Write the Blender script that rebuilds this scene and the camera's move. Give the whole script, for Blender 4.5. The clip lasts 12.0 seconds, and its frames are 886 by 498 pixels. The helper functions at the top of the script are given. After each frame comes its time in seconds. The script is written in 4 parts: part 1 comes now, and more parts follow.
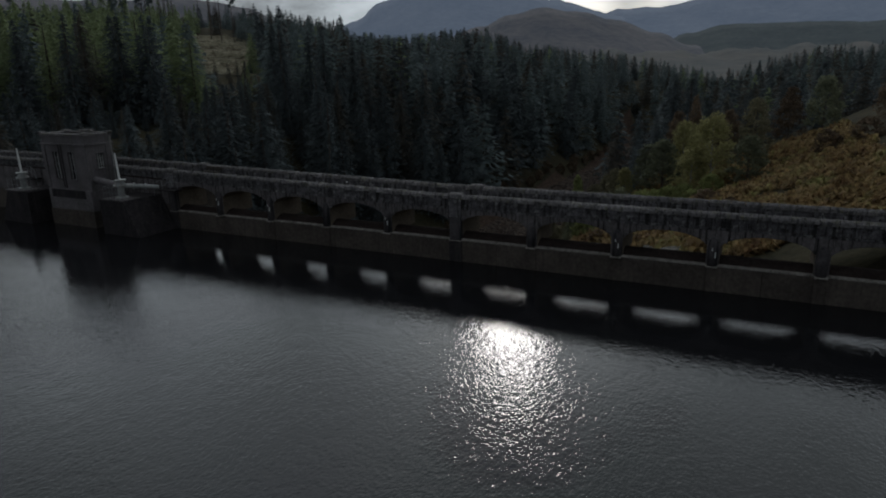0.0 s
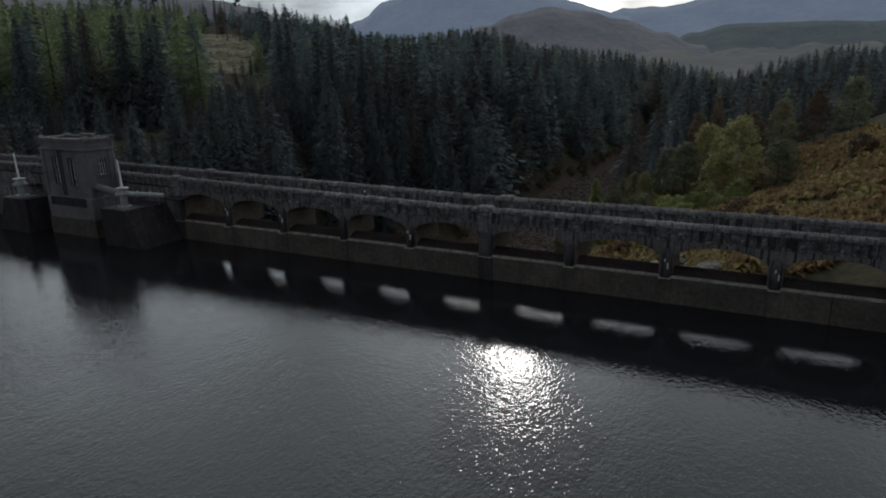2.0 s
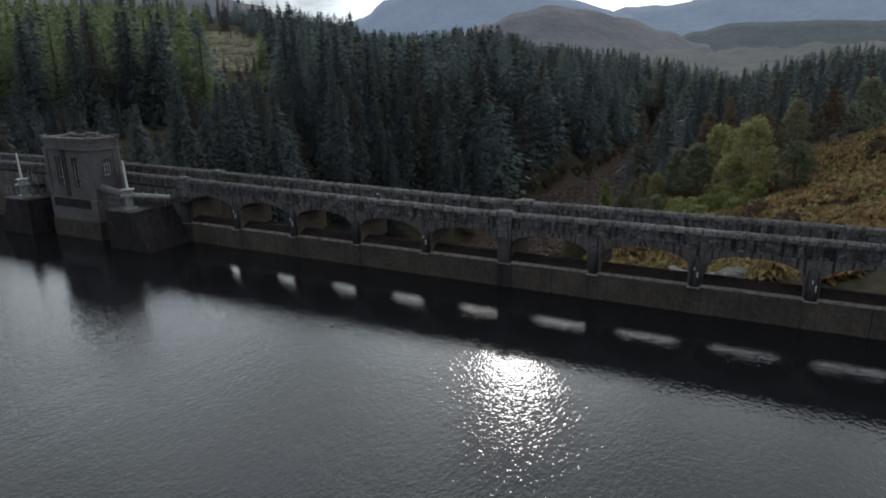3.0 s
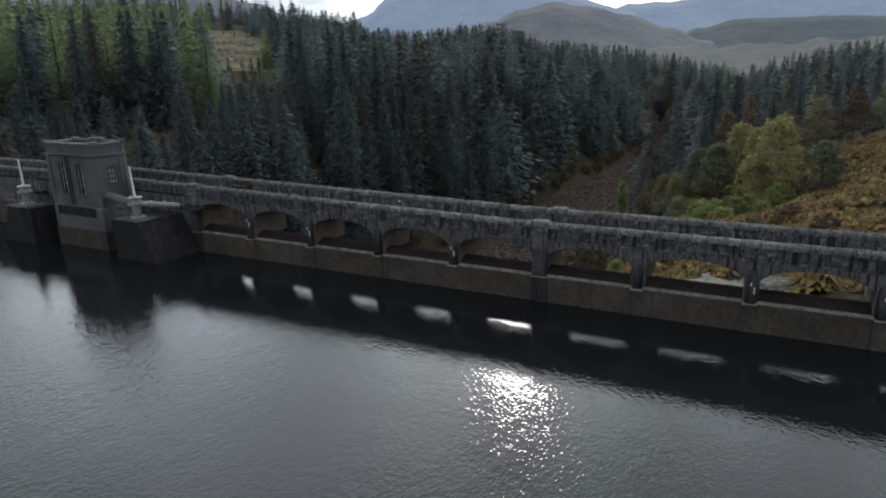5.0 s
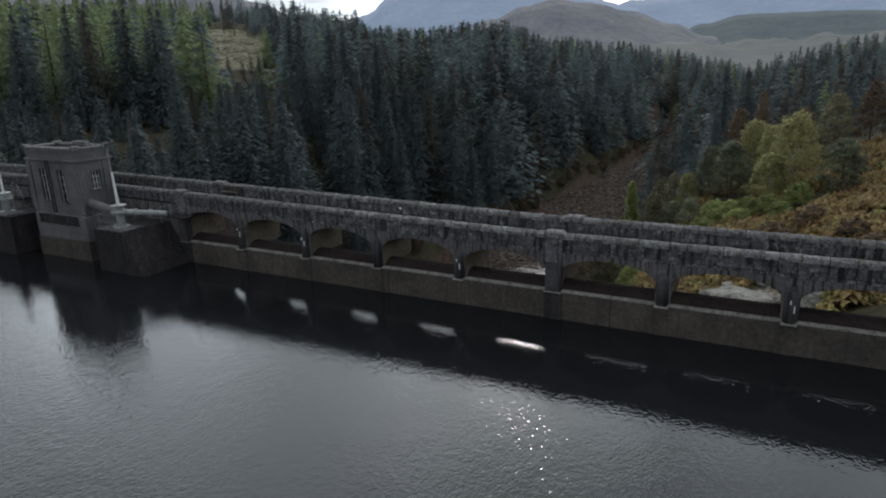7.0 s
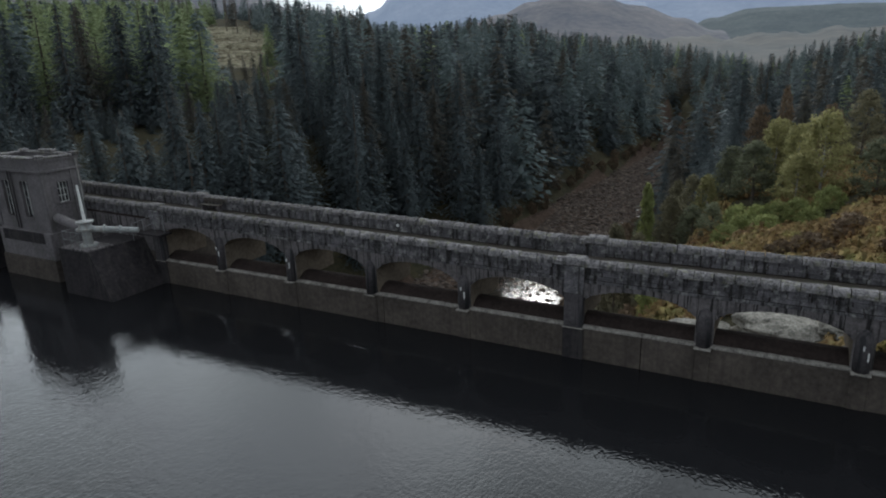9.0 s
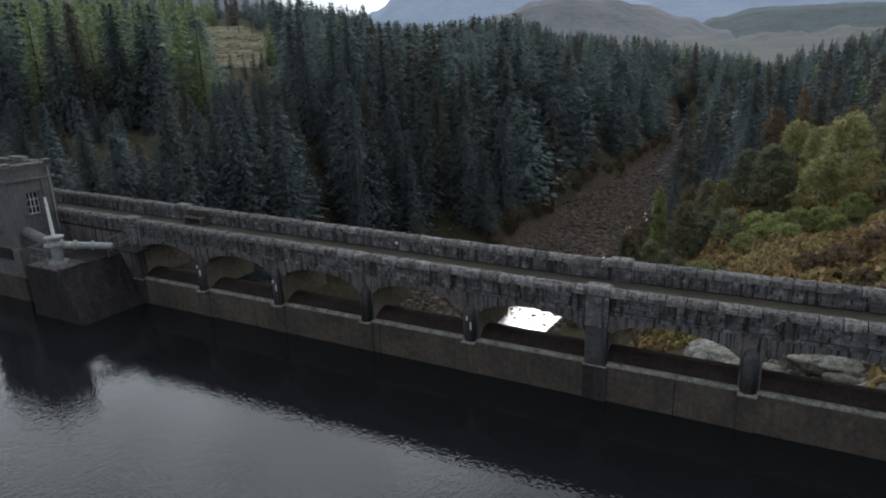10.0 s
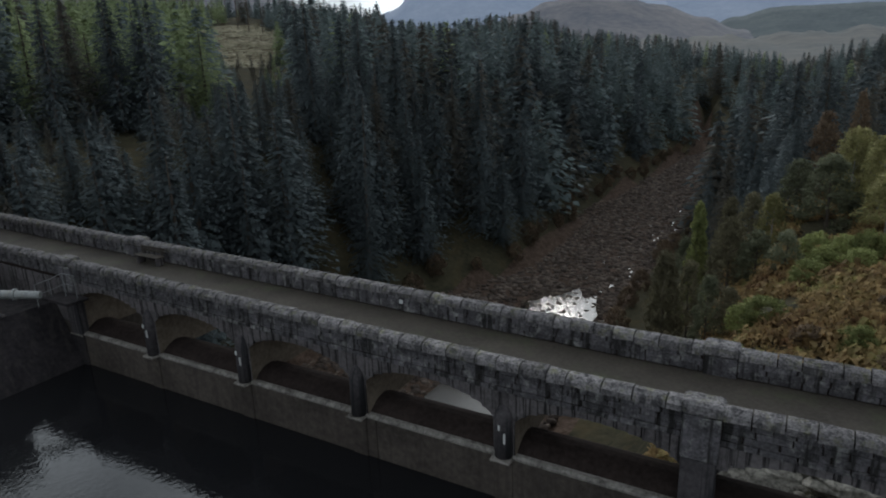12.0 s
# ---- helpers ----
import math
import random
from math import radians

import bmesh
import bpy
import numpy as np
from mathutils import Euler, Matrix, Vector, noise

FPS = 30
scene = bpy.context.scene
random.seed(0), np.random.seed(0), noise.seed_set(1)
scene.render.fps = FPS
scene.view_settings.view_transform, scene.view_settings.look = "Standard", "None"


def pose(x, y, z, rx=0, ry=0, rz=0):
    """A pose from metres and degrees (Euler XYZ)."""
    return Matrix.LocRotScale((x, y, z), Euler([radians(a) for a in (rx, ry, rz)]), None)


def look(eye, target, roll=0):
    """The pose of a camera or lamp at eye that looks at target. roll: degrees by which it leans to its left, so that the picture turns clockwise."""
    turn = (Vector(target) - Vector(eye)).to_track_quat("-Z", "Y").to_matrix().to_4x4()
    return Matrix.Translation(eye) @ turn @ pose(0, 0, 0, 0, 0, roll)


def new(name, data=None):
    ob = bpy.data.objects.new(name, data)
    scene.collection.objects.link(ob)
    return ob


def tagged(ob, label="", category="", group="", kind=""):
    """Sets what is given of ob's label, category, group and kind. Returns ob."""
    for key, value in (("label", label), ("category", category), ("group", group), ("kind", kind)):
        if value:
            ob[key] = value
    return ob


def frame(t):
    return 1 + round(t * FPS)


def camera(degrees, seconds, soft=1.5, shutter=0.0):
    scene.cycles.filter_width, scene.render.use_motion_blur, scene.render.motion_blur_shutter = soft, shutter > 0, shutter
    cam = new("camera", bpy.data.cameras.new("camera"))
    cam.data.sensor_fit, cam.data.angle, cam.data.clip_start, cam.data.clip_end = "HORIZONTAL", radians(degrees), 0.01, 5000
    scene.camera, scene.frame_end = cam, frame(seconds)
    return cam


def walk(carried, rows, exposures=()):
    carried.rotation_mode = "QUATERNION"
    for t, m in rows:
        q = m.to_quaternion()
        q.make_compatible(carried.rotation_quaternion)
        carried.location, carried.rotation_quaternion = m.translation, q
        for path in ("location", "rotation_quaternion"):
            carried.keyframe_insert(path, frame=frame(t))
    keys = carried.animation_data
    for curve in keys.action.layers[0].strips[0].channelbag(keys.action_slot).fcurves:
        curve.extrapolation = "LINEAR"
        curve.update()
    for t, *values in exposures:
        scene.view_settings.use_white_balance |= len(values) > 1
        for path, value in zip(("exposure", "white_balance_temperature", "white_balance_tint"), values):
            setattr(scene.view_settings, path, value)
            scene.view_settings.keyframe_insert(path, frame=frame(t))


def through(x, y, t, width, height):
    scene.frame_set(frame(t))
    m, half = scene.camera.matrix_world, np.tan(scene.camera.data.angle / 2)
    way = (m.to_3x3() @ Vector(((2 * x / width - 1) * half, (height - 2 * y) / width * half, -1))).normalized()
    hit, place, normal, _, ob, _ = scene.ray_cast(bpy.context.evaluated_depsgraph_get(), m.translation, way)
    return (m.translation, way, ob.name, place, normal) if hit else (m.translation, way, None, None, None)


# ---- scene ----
cam = camera(70.0, 12.0, soft=2.0)
PATH = [
    (0, (18.242, -38.1, 7.676), (17.373, -36.379, 7.145), -1.3),
    (0.5, (17.506, -37.332, 7.658), (16.634, -35.612, 7.127), -1.3),
    (1, (16.707, -36.604, 7.745), (15.833, -34.885, 7.214), -1.3),
    (1.5, (15.955, -36.058, 7.822), (15.079, -34.34, 7.291), -1.2),
    (2, (15.234, -35.578, 7.891), (14.355, -33.863, 7.358), -1.2),
    (2.5, (14.449, -35.125, 7.953), (13.567, -33.412, 7.417), -1.1),
    (3, (13.671, -34.709, 7.981), (12.789, -32.997, 7.443), -1.0),
    (3.5, (12.905, -34.305, 8.046), (12.021, -32.594, 7.506), -1.1),
    (5.5, (10.622, -32.45, 8.122), (9.731, -30.744, 7.577), -1.4),
    (6, (10.273, -31.779, 8.09), (9.381, -30.074, 7.543), -1.5),
    (6.5, (9.908, -31.056, 8.074), (9.013, -29.353, 7.526), -1.6),
    (8.5, (8.241, -27.201, 8.138), (7.328, -25.511, 7.582), -2.1),
    (9, (7.553, -25.833, 8.183), (6.635, -24.147, 7.624), -2.1),
    (9.5, (6.751, -24.289, 8.203), (5.833, -22.603, 7.642), -2.2),
    (10, (5.815, -22.604, 8.217), (4.888, -20.923, 7.657), -2.1),
    (10.5, (4.826, -20.845, 8.211), (3.887, -19.17, 7.652), -2.1),
    (11, (3.775, -19.0, 8.181), (2.829, -17.329, 7.623), -2.2),
    (11.5, (2.702, -17.161, 8.196), (1.745, -15.496, 7.64), -2.2),
    (12, (1.533, -15.236, 8.169), (0.569, -13.575, 7.611), -2.1),
]
RISE = 4.84  # the water lies this far under the crest of the parapet
EXPOSURES = [(0.0, -1.05, 6000, 13), (1.5, -0.9, 6000, 13), (2.0, -0.5, 6000, 13), (3.5, 0.3, 6000, 13), (5.5, 0.5, 6000, 13), (8.5, 0.5, 6000, 13), (11.0, 0.62, 6000, 13), (11.5, 0.55, 6000, 13), (12.0, 0.18, 6000, 13)]
walk(cam, [(t, look((e[0], e[1], e[2] + RISE), (g[0], g[1], g[2] + RISE), roll)) for t, e, g, roll in PATH], EXPOSURES)

# ---- world, sun ----
SUN_EL, SUN_AZ = radians(24.0), radians(20.6)  # azimuth to the left of +y
sun_way = Vector((-math.sin(SUN_AZ) * math.cos(SUN_EL), math.cos(SUN_AZ) * math.cos(SUN_EL), math.sin(SUN_EL)))
CLOUD, GLOW, GLOW_SHARP, CLOUD_SHIFT, LOW_CLOUD, HIGH_CLOUD = 8.4, 17.0, 2.4, 4.3, 0.45, 0.8


def nd(tree, kind, **values):
    n = tree.nodes.new(kind)
    for k, v in values.items():
        if k in n.inputs:
            n.inputs[k].default_value = v
    return n


def build_world():
    world = bpy.data.worlds.new("sky")
    scene.world = world
    world.use_nodes = True
    t = world.node_tree
    bg = t.nodes["Background"]
    sky = t.nodes.new("ShaderNodeTexSky")
    sky.sky_type, sky.sun_disc = "NISHITA", False
    sky.sun_elevation, sky.sun_rotation = SUN_EL, -SUN_AZ
    sky.air_density, sky.dust_density = 1.0, 1.5
    co = t.nodes.new("ShaderNodeTexCoord")
    mp = t.nodes.new("ShaderNodeMapping")
    mp.inputs["Scale"].default_value = (1.0, 1.0, 2.2)
    mp.inputs["Location"].default_value = (CLOUD_SHIFT, 0.0, 0.0)
    t.links.new(co.outputs["Generated"], mp.inputs["Vector"])
    n1 = nd(t, "ShaderNodeTexNoise", Scale=2.3, Detail=7.0, Roughness=0.56)
    t.links.new(mp.outputs[0], n1.inputs["Vector"])
    cover = t.nodes.new("ShaderNodeMapRange")
    for k, v in enumerate((0.34, 0.52, 0.35, 1.0)):
        cover.inputs[k + 1].default_value = v
    t.links.new(n1.outputs["Fac"], cover.inputs[0])
    thick = t.nodes.new("ShaderNodeMapRange")   # thick cloud is greyer
    for k, v in enumerate((0.38, 0.64, 1.45, 0.42)):
        thick.inputs[k + 1].default_value = v
    t.links.new(n1.outputs["Fac"], thick.inputs[0])
    # thin cloud shines towards the sun behind it
    dot = t.nodes.new("ShaderNodeVectorMath")
    dot.operation = "DOT_PRODUCT"
    dot.inputs[1].default_value = sun_way
    t.links.new(co.outputs["Generated"], dot.inputs[0])
    pos = t.nodes.new("ShaderNodeMath")
    pos.operation, pos.inputs[1].default_value = "MAXIMUM", 0.0
    t.links.new(dot.outputs["Value"], pos.inputs[0])
    pw = t.nodes.new("ShaderNodeMath")
    pw.operation, pw.inputs[1].default_value = "POWER", GLOW_SHARP
    t.links.new(pos.outputs[0], pw.inputs[0])
    glow = t.nodes.new("ShaderNodeMath")
    glow.operation, glow.inputs[1].default_value, glow.inputs[2].default_value = "MULTIPLY_ADD", GLOW, CLOUD
    t.links.new(pw.outputs[0], glow.inputs[0])
    level = t.nodes.new("ShaderNodeMath")
    level.operation = "MULTIPLY"
    t.links.new(glow.outputs[0], level.inputs[0])
    t.links.new(thick.outputs[0], level.inputs[1])
    grey = t.nodes.new("ShaderNodeVectorMath")
    grey.operation = "SCALE"
    grey.inputs[0].default_value = (0.935, 1.0, 0.968)
    n2 = nd(t, "ShaderNodeTexNoise", Scale=8.0, Detail=5.0, Roughness=0.6)
    t.links.new(mp.outputs[0], n2.inputs["Vector"])
    billow = t.nodes.new("ShaderNodeMapRange")
    for k, v in enumerate((0.36, 0.62, 0.62, 1.2)):
        billow.inputs[k + 1].default_value = v
    t.links.new(n2.outputs["Fac"], billow.inputs[0])
    full = t.nodes.new("ShaderNodeMath")
    full.operation = "MULTIPLY"
    t.links.new(level.outputs[0], full.inputs[0])
    t.links.new(billow.outputs[0], full.inputs[1])
    # heavy cloud lies along the hills
    sep = t.nodes.new("ShaderNodeSeparateXYZ")
    t.links.new(co.outputs["Generated"], sep.inputs[0])
    low = t.nodes.new("ShaderNodeMapRange")
    for k, v in enumerate((0.07, 0.22, LOW_CLOUD, 1.0)):
        low.inputs[k + 1].default_value = v
    t.links.new(sep.outputs["Z"], low.inputs[0])
    dim = t.nodes.new("ShaderNodeMath")
    dim.operation = "MULTIPLY"
    t.links.new(full.outputs[0], dim.inputs[0])
    t.links.new(low.outputs[0], dim.inputs[1])
    high = t.nodes.new("ShaderNodeMapRange")   # and thicker cloud overhead
    for k, v in enumerate((0.38, 0.68, 1.0, HIGH_CLOUD)):
        high.inputs[k + 1].default_value = v
    t.links.new(sep.outputs["Z"], high.inputs[0])
    dim2 = t.nodes.new("ShaderNodeMath")
    dim2.operation = "MULTIPLY"
    t.links.new(dim.outputs[0], dim2.inputs[0])
    t.links.new(high.outputs[0], dim2.inputs[1])
    t.links.new(dim2.outputs[0], grey.inputs["Scale"])
    mix = t.nodes.new("ShaderNodeMix")
    mix.data_type = "RGBA"
    t.links.new(cover.outputs[0], mix.inputs[0])
    t.links.new(sky.outputs[0], mix.inputs[6])
    t.links.new(grey.outputs[0], mix.inputs[7])
    t.links.new(mix.outputs[2], bg.inputs[0])
    bg.inputs[1].default_value = 0.1


build_world()
sun = new("sun", bpy.data.lights.new("sun", "SUN"))
sun.data.energy, sun.data.angle, sun.data.color = 0.28, radians(4.2), (1.0, 0.93, 0.82)
sun.matrix_world = look(sun_way * 100, (0, 0, 0))

# ---- materials ----


def material(name, dark, light, scale=1.0, rough=0.85, bump=0.3, grain=8.0, streak=0.0, streak_col=(0.02, 0.02, 0.022), streak_fine=3.6,
             tint=0.0, spots=None, spot_size=0.5, spot_amount=0.6, bump_dist=0.02, gloss=0.25, island=0.0):
    """A mottled surface: two colours mixed by coarse and fine noise, run-off streaks, spots of growth, a tint for each piece."""
    m = bpy.data.materials.new(name)
    m.use_nodes = True
    t = m.node_tree
    b = t.nodes["Principled BSDF"]
    geo = t.nodes.new("ShaderNodeNewGeometry")
    n1 = nd(t, "ShaderNodeTexNoise", Scale=scale, Detail=5.0, Roughness=0.6)
    n2 = nd(t, "ShaderNodeTexNoise", Scale=scale * grain, Detail=4.0, Roughness=0.65)
    for n in (n1, n2):
        t.links.new(geo.outputs["Position"], n.inputs["Vector"])
    add = t.nodes.new("ShaderNodeMath")
    add.operation = "ADD"
    half = nd(t, "ShaderNodeMath")
    half.operation, half.inputs[1].default_value = "MULTIPLY", 0.5
    t.links.new(n1.outputs["Fac"], add.inputs[0])
    t.links.new(n2.outputs["Fac"], add.inputs[1])
    t.links.new(add.outputs[0], half.inputs[0])
    ramp = t.nodes.new("ShaderNodeValToRGB")
    e = ramp.color_ramp.elements
    e[0].position, e[1].position = 0.36, 0.64
    e[0].color, e[1].color = (*dark, 1), (*light, 1)
    t.links.new(half.outputs[0], ramp.inputs[0])
    col = ramp.outputs[0]

    def blend(fac, colour):
        nonlocal col
        mx = t.nodes.new("ShaderNodeMix")
        mx.data_type = "RGBA"
        t.links.new(fac, mx.inputs[0])
        t.links.new(col, mx.inputs[6])
        mx.inputs[7].default_value = (*colour, 1)
        col = mx.outputs[2]

    if spots:
        n3 = nd(t, "ShaderNodeTexNoise", Scale=1 / spot_size, Detail=6.0, Roughness=0.7)
        t.links.new(geo.outputs["Position"], n3.inputs["Vector"])
        r3 = t.nodes.new("ShaderNodeMapRange")
        r3.inputs[1].default_value, r3.inputs[2].default_value, r3.inputs[4].default_value = 0.52, 0.68, spot_amount
        t.links.new(n3.outputs["Fac"], r3.inputs[0])
        blend(r3.outputs[0], spots)
    if streak:
        mp = t.nodes.new("ShaderNodeMapping")
        mp.inputs["Scale"].default_value = (streak_fine, streak_fine, 0.05 * streak_fine)
        t.links.new(geo.outputs["Position"], mp.inputs["Vector"])
        n4 = nd(t, "ShaderNodeTexNoise", Scale=1.0, Detail=4.0, Roughness=0.62)
        t.links.new(mp.outputs[0], n4.inputs["Vector"])
        r4 = t.nodes.new("ShaderNodeMapRange")
        r4.inputs[1].default_value, r4.inputs[2].default_value, r4.inputs[4].default_value = 0.52, 0.61, streak
        t.links.new(n4.outputs["Fac"], r4.inputs[0])
        blend(r4.outputs[0], streak_col)
    if tint:
        oi = t.nodes.new("ShaderNodeObjectInfo")
        hs = t.nodes.new("ShaderNodeHueSaturation")
        mr = t.nodes.new("ShaderNodeMapRange")
        mr.inputs[3].default_value, mr.inputs[4].default_value = 1 - tint, 1 + tint
        t.links.new(oi.outputs["Random"], mr.inputs[0])
        t.links.new(mr.outputs[0], hs.inputs["Value"])
        t.links.new(col, hs.inputs["Color"])
        col = hs.outputs[0]
    if island:
        hs = t.nodes.new("ShaderNodeHueSaturation")
        mr = t.nodes.new("ShaderNodeMapRange")
        mr.inputs[3].default_value, mr.inputs[4].default_value = 1 - island, 1 + island
        t.links.new(geo.outputs["Random Per Island"], mr.inputs[0])
        t.links.new(mr.outputs[0], hs.inputs["Value"])
        t.links.new(col, hs.inputs["Color"])
        col = hs.outputs[0]
    t.links.new(col, b.inputs["Base Color"])
    b.inputs["Roughness"].default_value = rough
    b.inputs["Specular IOR Level"].default_value = gloss
    if bump:
        bp = nd(t, "ShaderNodeBump", Strength=bump, Distance=bump_dist)
        t.links.new(half.outputs[0], bp.inputs["Height"])
        t.links.new(bp.outputs[0], b.inputs["Normal"])
    return m


def foliage(name, dark, light, scale, tint=0.25, through=0.25, spots=None, spot_size=2.0, mixed=0.2):
    """Leaves: mottled by clump and by island, partly translucent."""
    m = material(name, dark, light, scale, rough=0.8, bump=0, grain=5.0, tint=tint, spots=spots, spot_size=spot_size, spot_amount=0.8)
    t = m.node_tree
    b = t.nodes["Principled BSDF"]
    b.inputs["Specular IOR Level"].default_value = 0.12
    src = b.inputs["Base Color"].links[0].from_socket
    geo = t.nodes.new("ShaderNodeNewGeometry")
    hs = t.nodes.new("ShaderNodeHueSaturation")
    mr = t.nodes.new("ShaderNodeMapRange")
    mr.inputs[3].default_value, mr.inputs[4].default_value = 1 - mixed, 1 + mixed
    t.links.new(geo.outputs["Random Per Island"], mr.inputs[0])
    t.links.new(mr.outputs[0], hs.inputs["Value"])
    t.links.new(src, hs.inputs["Color"])
    t.links.new(hs.outputs[0], b.inputs["Base Color"])
    tr = t.nodes.new("ShaderNodeBsdfTranslucent")
    t.links.new(hs.outputs[0], tr.inputs[0])
    mx = t.nodes.new("ShaderNodeMixShader")
    mx.inputs[0].default_value = through
    t.links.new(b.outputs[0], mx.inputs[1])
    t.links.new(tr.outputs[0], mx.inputs[2])
    t.links.new(mx.outputs[0], t.nodes["Material Output"].inputs[0])
    return m


def water_material(name, rough, small, large, deep):
    m = bpy.data.materials.new(name)
    m.use_nodes = True
    t = m.node_tree
    b = t.nodes["Principled BSDF"]
    b.inputs["Base Color"].default_value = (*deep, 1)
    b.inputs["Roughness"].default_value = rough
    b.inputs["IOR"].default_value = 1.333
    geo = t.nodes.new("ShaderNodeNewGeometry")
    mp = t.nodes.new("ShaderNodeMapping")
    mp.inputs["Scale"].default_value = (1.0, 0.62, 1.0)
    mp.inputs["Rotation"].default_value = (0, 0, 0.35)
    t.links.new(geo.outputs["Position"], mp.inputs["Vector"])
    prev = None
    # breeze: patches where the ripples are stronger
    br = nd(t, "ShaderNodeTexNoise", Scale=0.045, Detail=3.0, Roughness=0.5)
    t.links.new(geo.outputs["Position"], br.inputs["Vector"])
    mr = t.nodes.new("ShaderNodeMapRange")
    mr.inputs[1].default_value, mr.inputs[2].default_value = 0.35, 0.65
    mr.inputs[3].default_value, mr.inputs[4].default_value = 0.72, 1.1
    t.links.new(br.outputs["Fac"], mr.inputs[0])
    # and calmer water in the lee of the dam
    sep = t.nodes.new("ShaderNodeSeparateXYZ")
    t.links.new(geo.outputs["Position"], sep.inputs[0])
    lee = t.nodes.new("ShaderNodeMapRange")
    for k, v in enumerate((-19.0, -8.0, 1.0, 0.3)):
        lee.inputs[k + 1].default_value = v
    t.links.new(sep.outputs["Y"], lee.inputs[0])
    wind = t.nodes.new("ShaderNodeMath")
    wind.operation = "MULTIPLY"
    t.links.new(mr.outputs[0], wind.inputs[0])
    t.links.new(lee.outputs[0], wind.inputs[1])
    for scale, dist, fine in ((11.0, small * 0.72, 1.2), (4.8, small * 0.85, 1.0), (0.9, large * 0.75, 1.5)):
        n = nd(t, "ShaderNodeTexNoise", Scale=scale, Detail=fine, Roughness=0.5)
        t.links.new(mp.outputs[0], n.inputs["Vector"])
        bp = nd(t, "ShaderNodeBump", Distance=dist)
        t.links.new(wind.outputs[0], bp.inputs["Strength"])
        t.links.new(n.outputs["Fac"], bp.inputs["Height"])
        if prev:
            t.links.new(prev.outputs[0], bp.inputs["Normal"])
        prev = bp
    t.links.new(prev.outputs[0], b.inputs["Normal"])
    return m


M_STONE = material("granite_block", (0.026, 0.0241, 0.0259), (0.119, 0.111, 0.118), 1.6, 0.9, 0.6, 9, streak=0.92, streak_col=(0.014, 0.013, 0.012), tint=0.22, spots=(0.36, 0.36, 0.33), spot_size=0.35, spot_amount=0.5)
M_COPING = material("weathered_coping", (0.045, 0.0424, 0.0441), (0.235, 0.219, 0.22), 4.5, 0.95, 1.0, 4, streak=0.55, streak_fine=5.0, tint=0.28, spots=(0.12, 0.12, 0.045), spot_size=0.35, spot_amount=0.6, bump_dist=0.04, gloss=0.1)
# unstreaked concrete on the arches' inner sides, sky light put into its paler tan
M_SOFFIT = material("lit_bare_concrete", (0.084, 0.0686, 0.0532), (0.175, 0.143, 0.112), 0.7, 0.9, 0.3, 8, gloss=0.1)
M_CONC = material("pale_concrete", (0.0474, 0.0422, 0.0432), (0.141, 0.127, 0.128), 0.8, 0.9, 0.4, 10, streak=0.95, streak_col=(0.010, 0.009, 0.009), streak_fine=5.5, tint=0.08)
M_TOWER = material("tower_render", (0.0578, 0.0522, 0.0546), (0.139, 0.126, 0.131), 0.5, 0.92, 0.3, 12, streak=0.45, streak_col=(0.07, 0.068, 0.06), tint=0.05)
M_WET = material("wet_concrete", (0.0313, 0.0262, 0.0228), (0.0901, 0.0759, 0.0647), 0.5, 0.75, 0.3, 9, streak=0.3, streak_col=(0.025, 0.021, 0.019), gloss=0.12, spots=(0.035, 0.029, 0.026), spot_size=1.6)
M_CREST = material("damp_shaded_crest", (0.016, 0.012, 0.011), (0.036, 0.027, 0.024), 0.8, 0.9, 0.3, 8, gloss=0.05)
M_LIP = material("scoured_lip", (0.05, 0.045, 0.04), (0.27, 0.25, 0.225), 1.8, 0.85, 0.5, 5)
M_PIER = material("wet_pier", (0.0286, 0.0266, 0.0282), (0.0884, 0.0794, 0.0823), 0.9, 0.85, 0.4, 9, streak=0.85, gloss=0.12)
M_BLACK = material("black_wet_concrete", (0.013, 0.0118, 0.0136), (0.038, 0.0335, 0.035), 0.7, 0.85, 0.4, 7, streak=0.25, streak_col=(0.07, 0.064, 0.057), gloss=0.08)
M_STONES = material("river_cobbles", (0.0252, 0.0198, 0.0171), (0.122, 0.0972, 0.081), 0.9, 0.95, 0.4, 6, gloss=0.05, island=0.55)
M_ROAD = material("worn_road", (0.0318, 0.0267, 0.0217), (0.0615, 0.052, 0.0419), 0.6, 0.9, 0.4, 14, spots=(0.05, 0.055, 0.03), spot_size=1.2)
M_STEEL = material("painted_steel", (0.144, 0.149, 0.149), (0.297, 0.306, 0.297), 2.0, 0.5, 0.1, 8, streak=0.4, streak_col=(0.2, 0.16, 0.12))
M_RAIL = material("galvanised_rail", (0.12, 0.122, 0.125), (0.2, 0.203, 0.205), 4.0, 0.5, 0.05, 6)
M_DARK = material("dark_glass", (0.012, 0.012, 0.014), (0.03, 0.03, 0.034), 1.0, 0.25, 0.0, 6)
M_FRAME = material("window_paint", (0.35, 0.35, 0.34), (0.5, 0.5, 0.48), 3.0, 0.6, 0.1, 6)
M_ROOF = material("flat_roof", (0.084, 0.0805, 0.07), (0.168, 0.161, 0.14), 0.8, 0.95, 0.4, 9, spots=(0.10, 0.12, 0.05))
M_WOOD = material("bench_timber", (0.03, 0.0252, 0.0204), (0.066, 0.0552, 0.045), 3.0, 0.8, 0.2, 8)
M_ROCK = material("river_rock", (0.0574, 0.0525, 0.0451), (0.271, 0.254, 0.221), 1.4, 0.9, 1.0, 5, tint=0.25, bump_dist=0.15, streak=0.5, streak_col=(0.04, 0.04, 0.036), gloss=0.1)
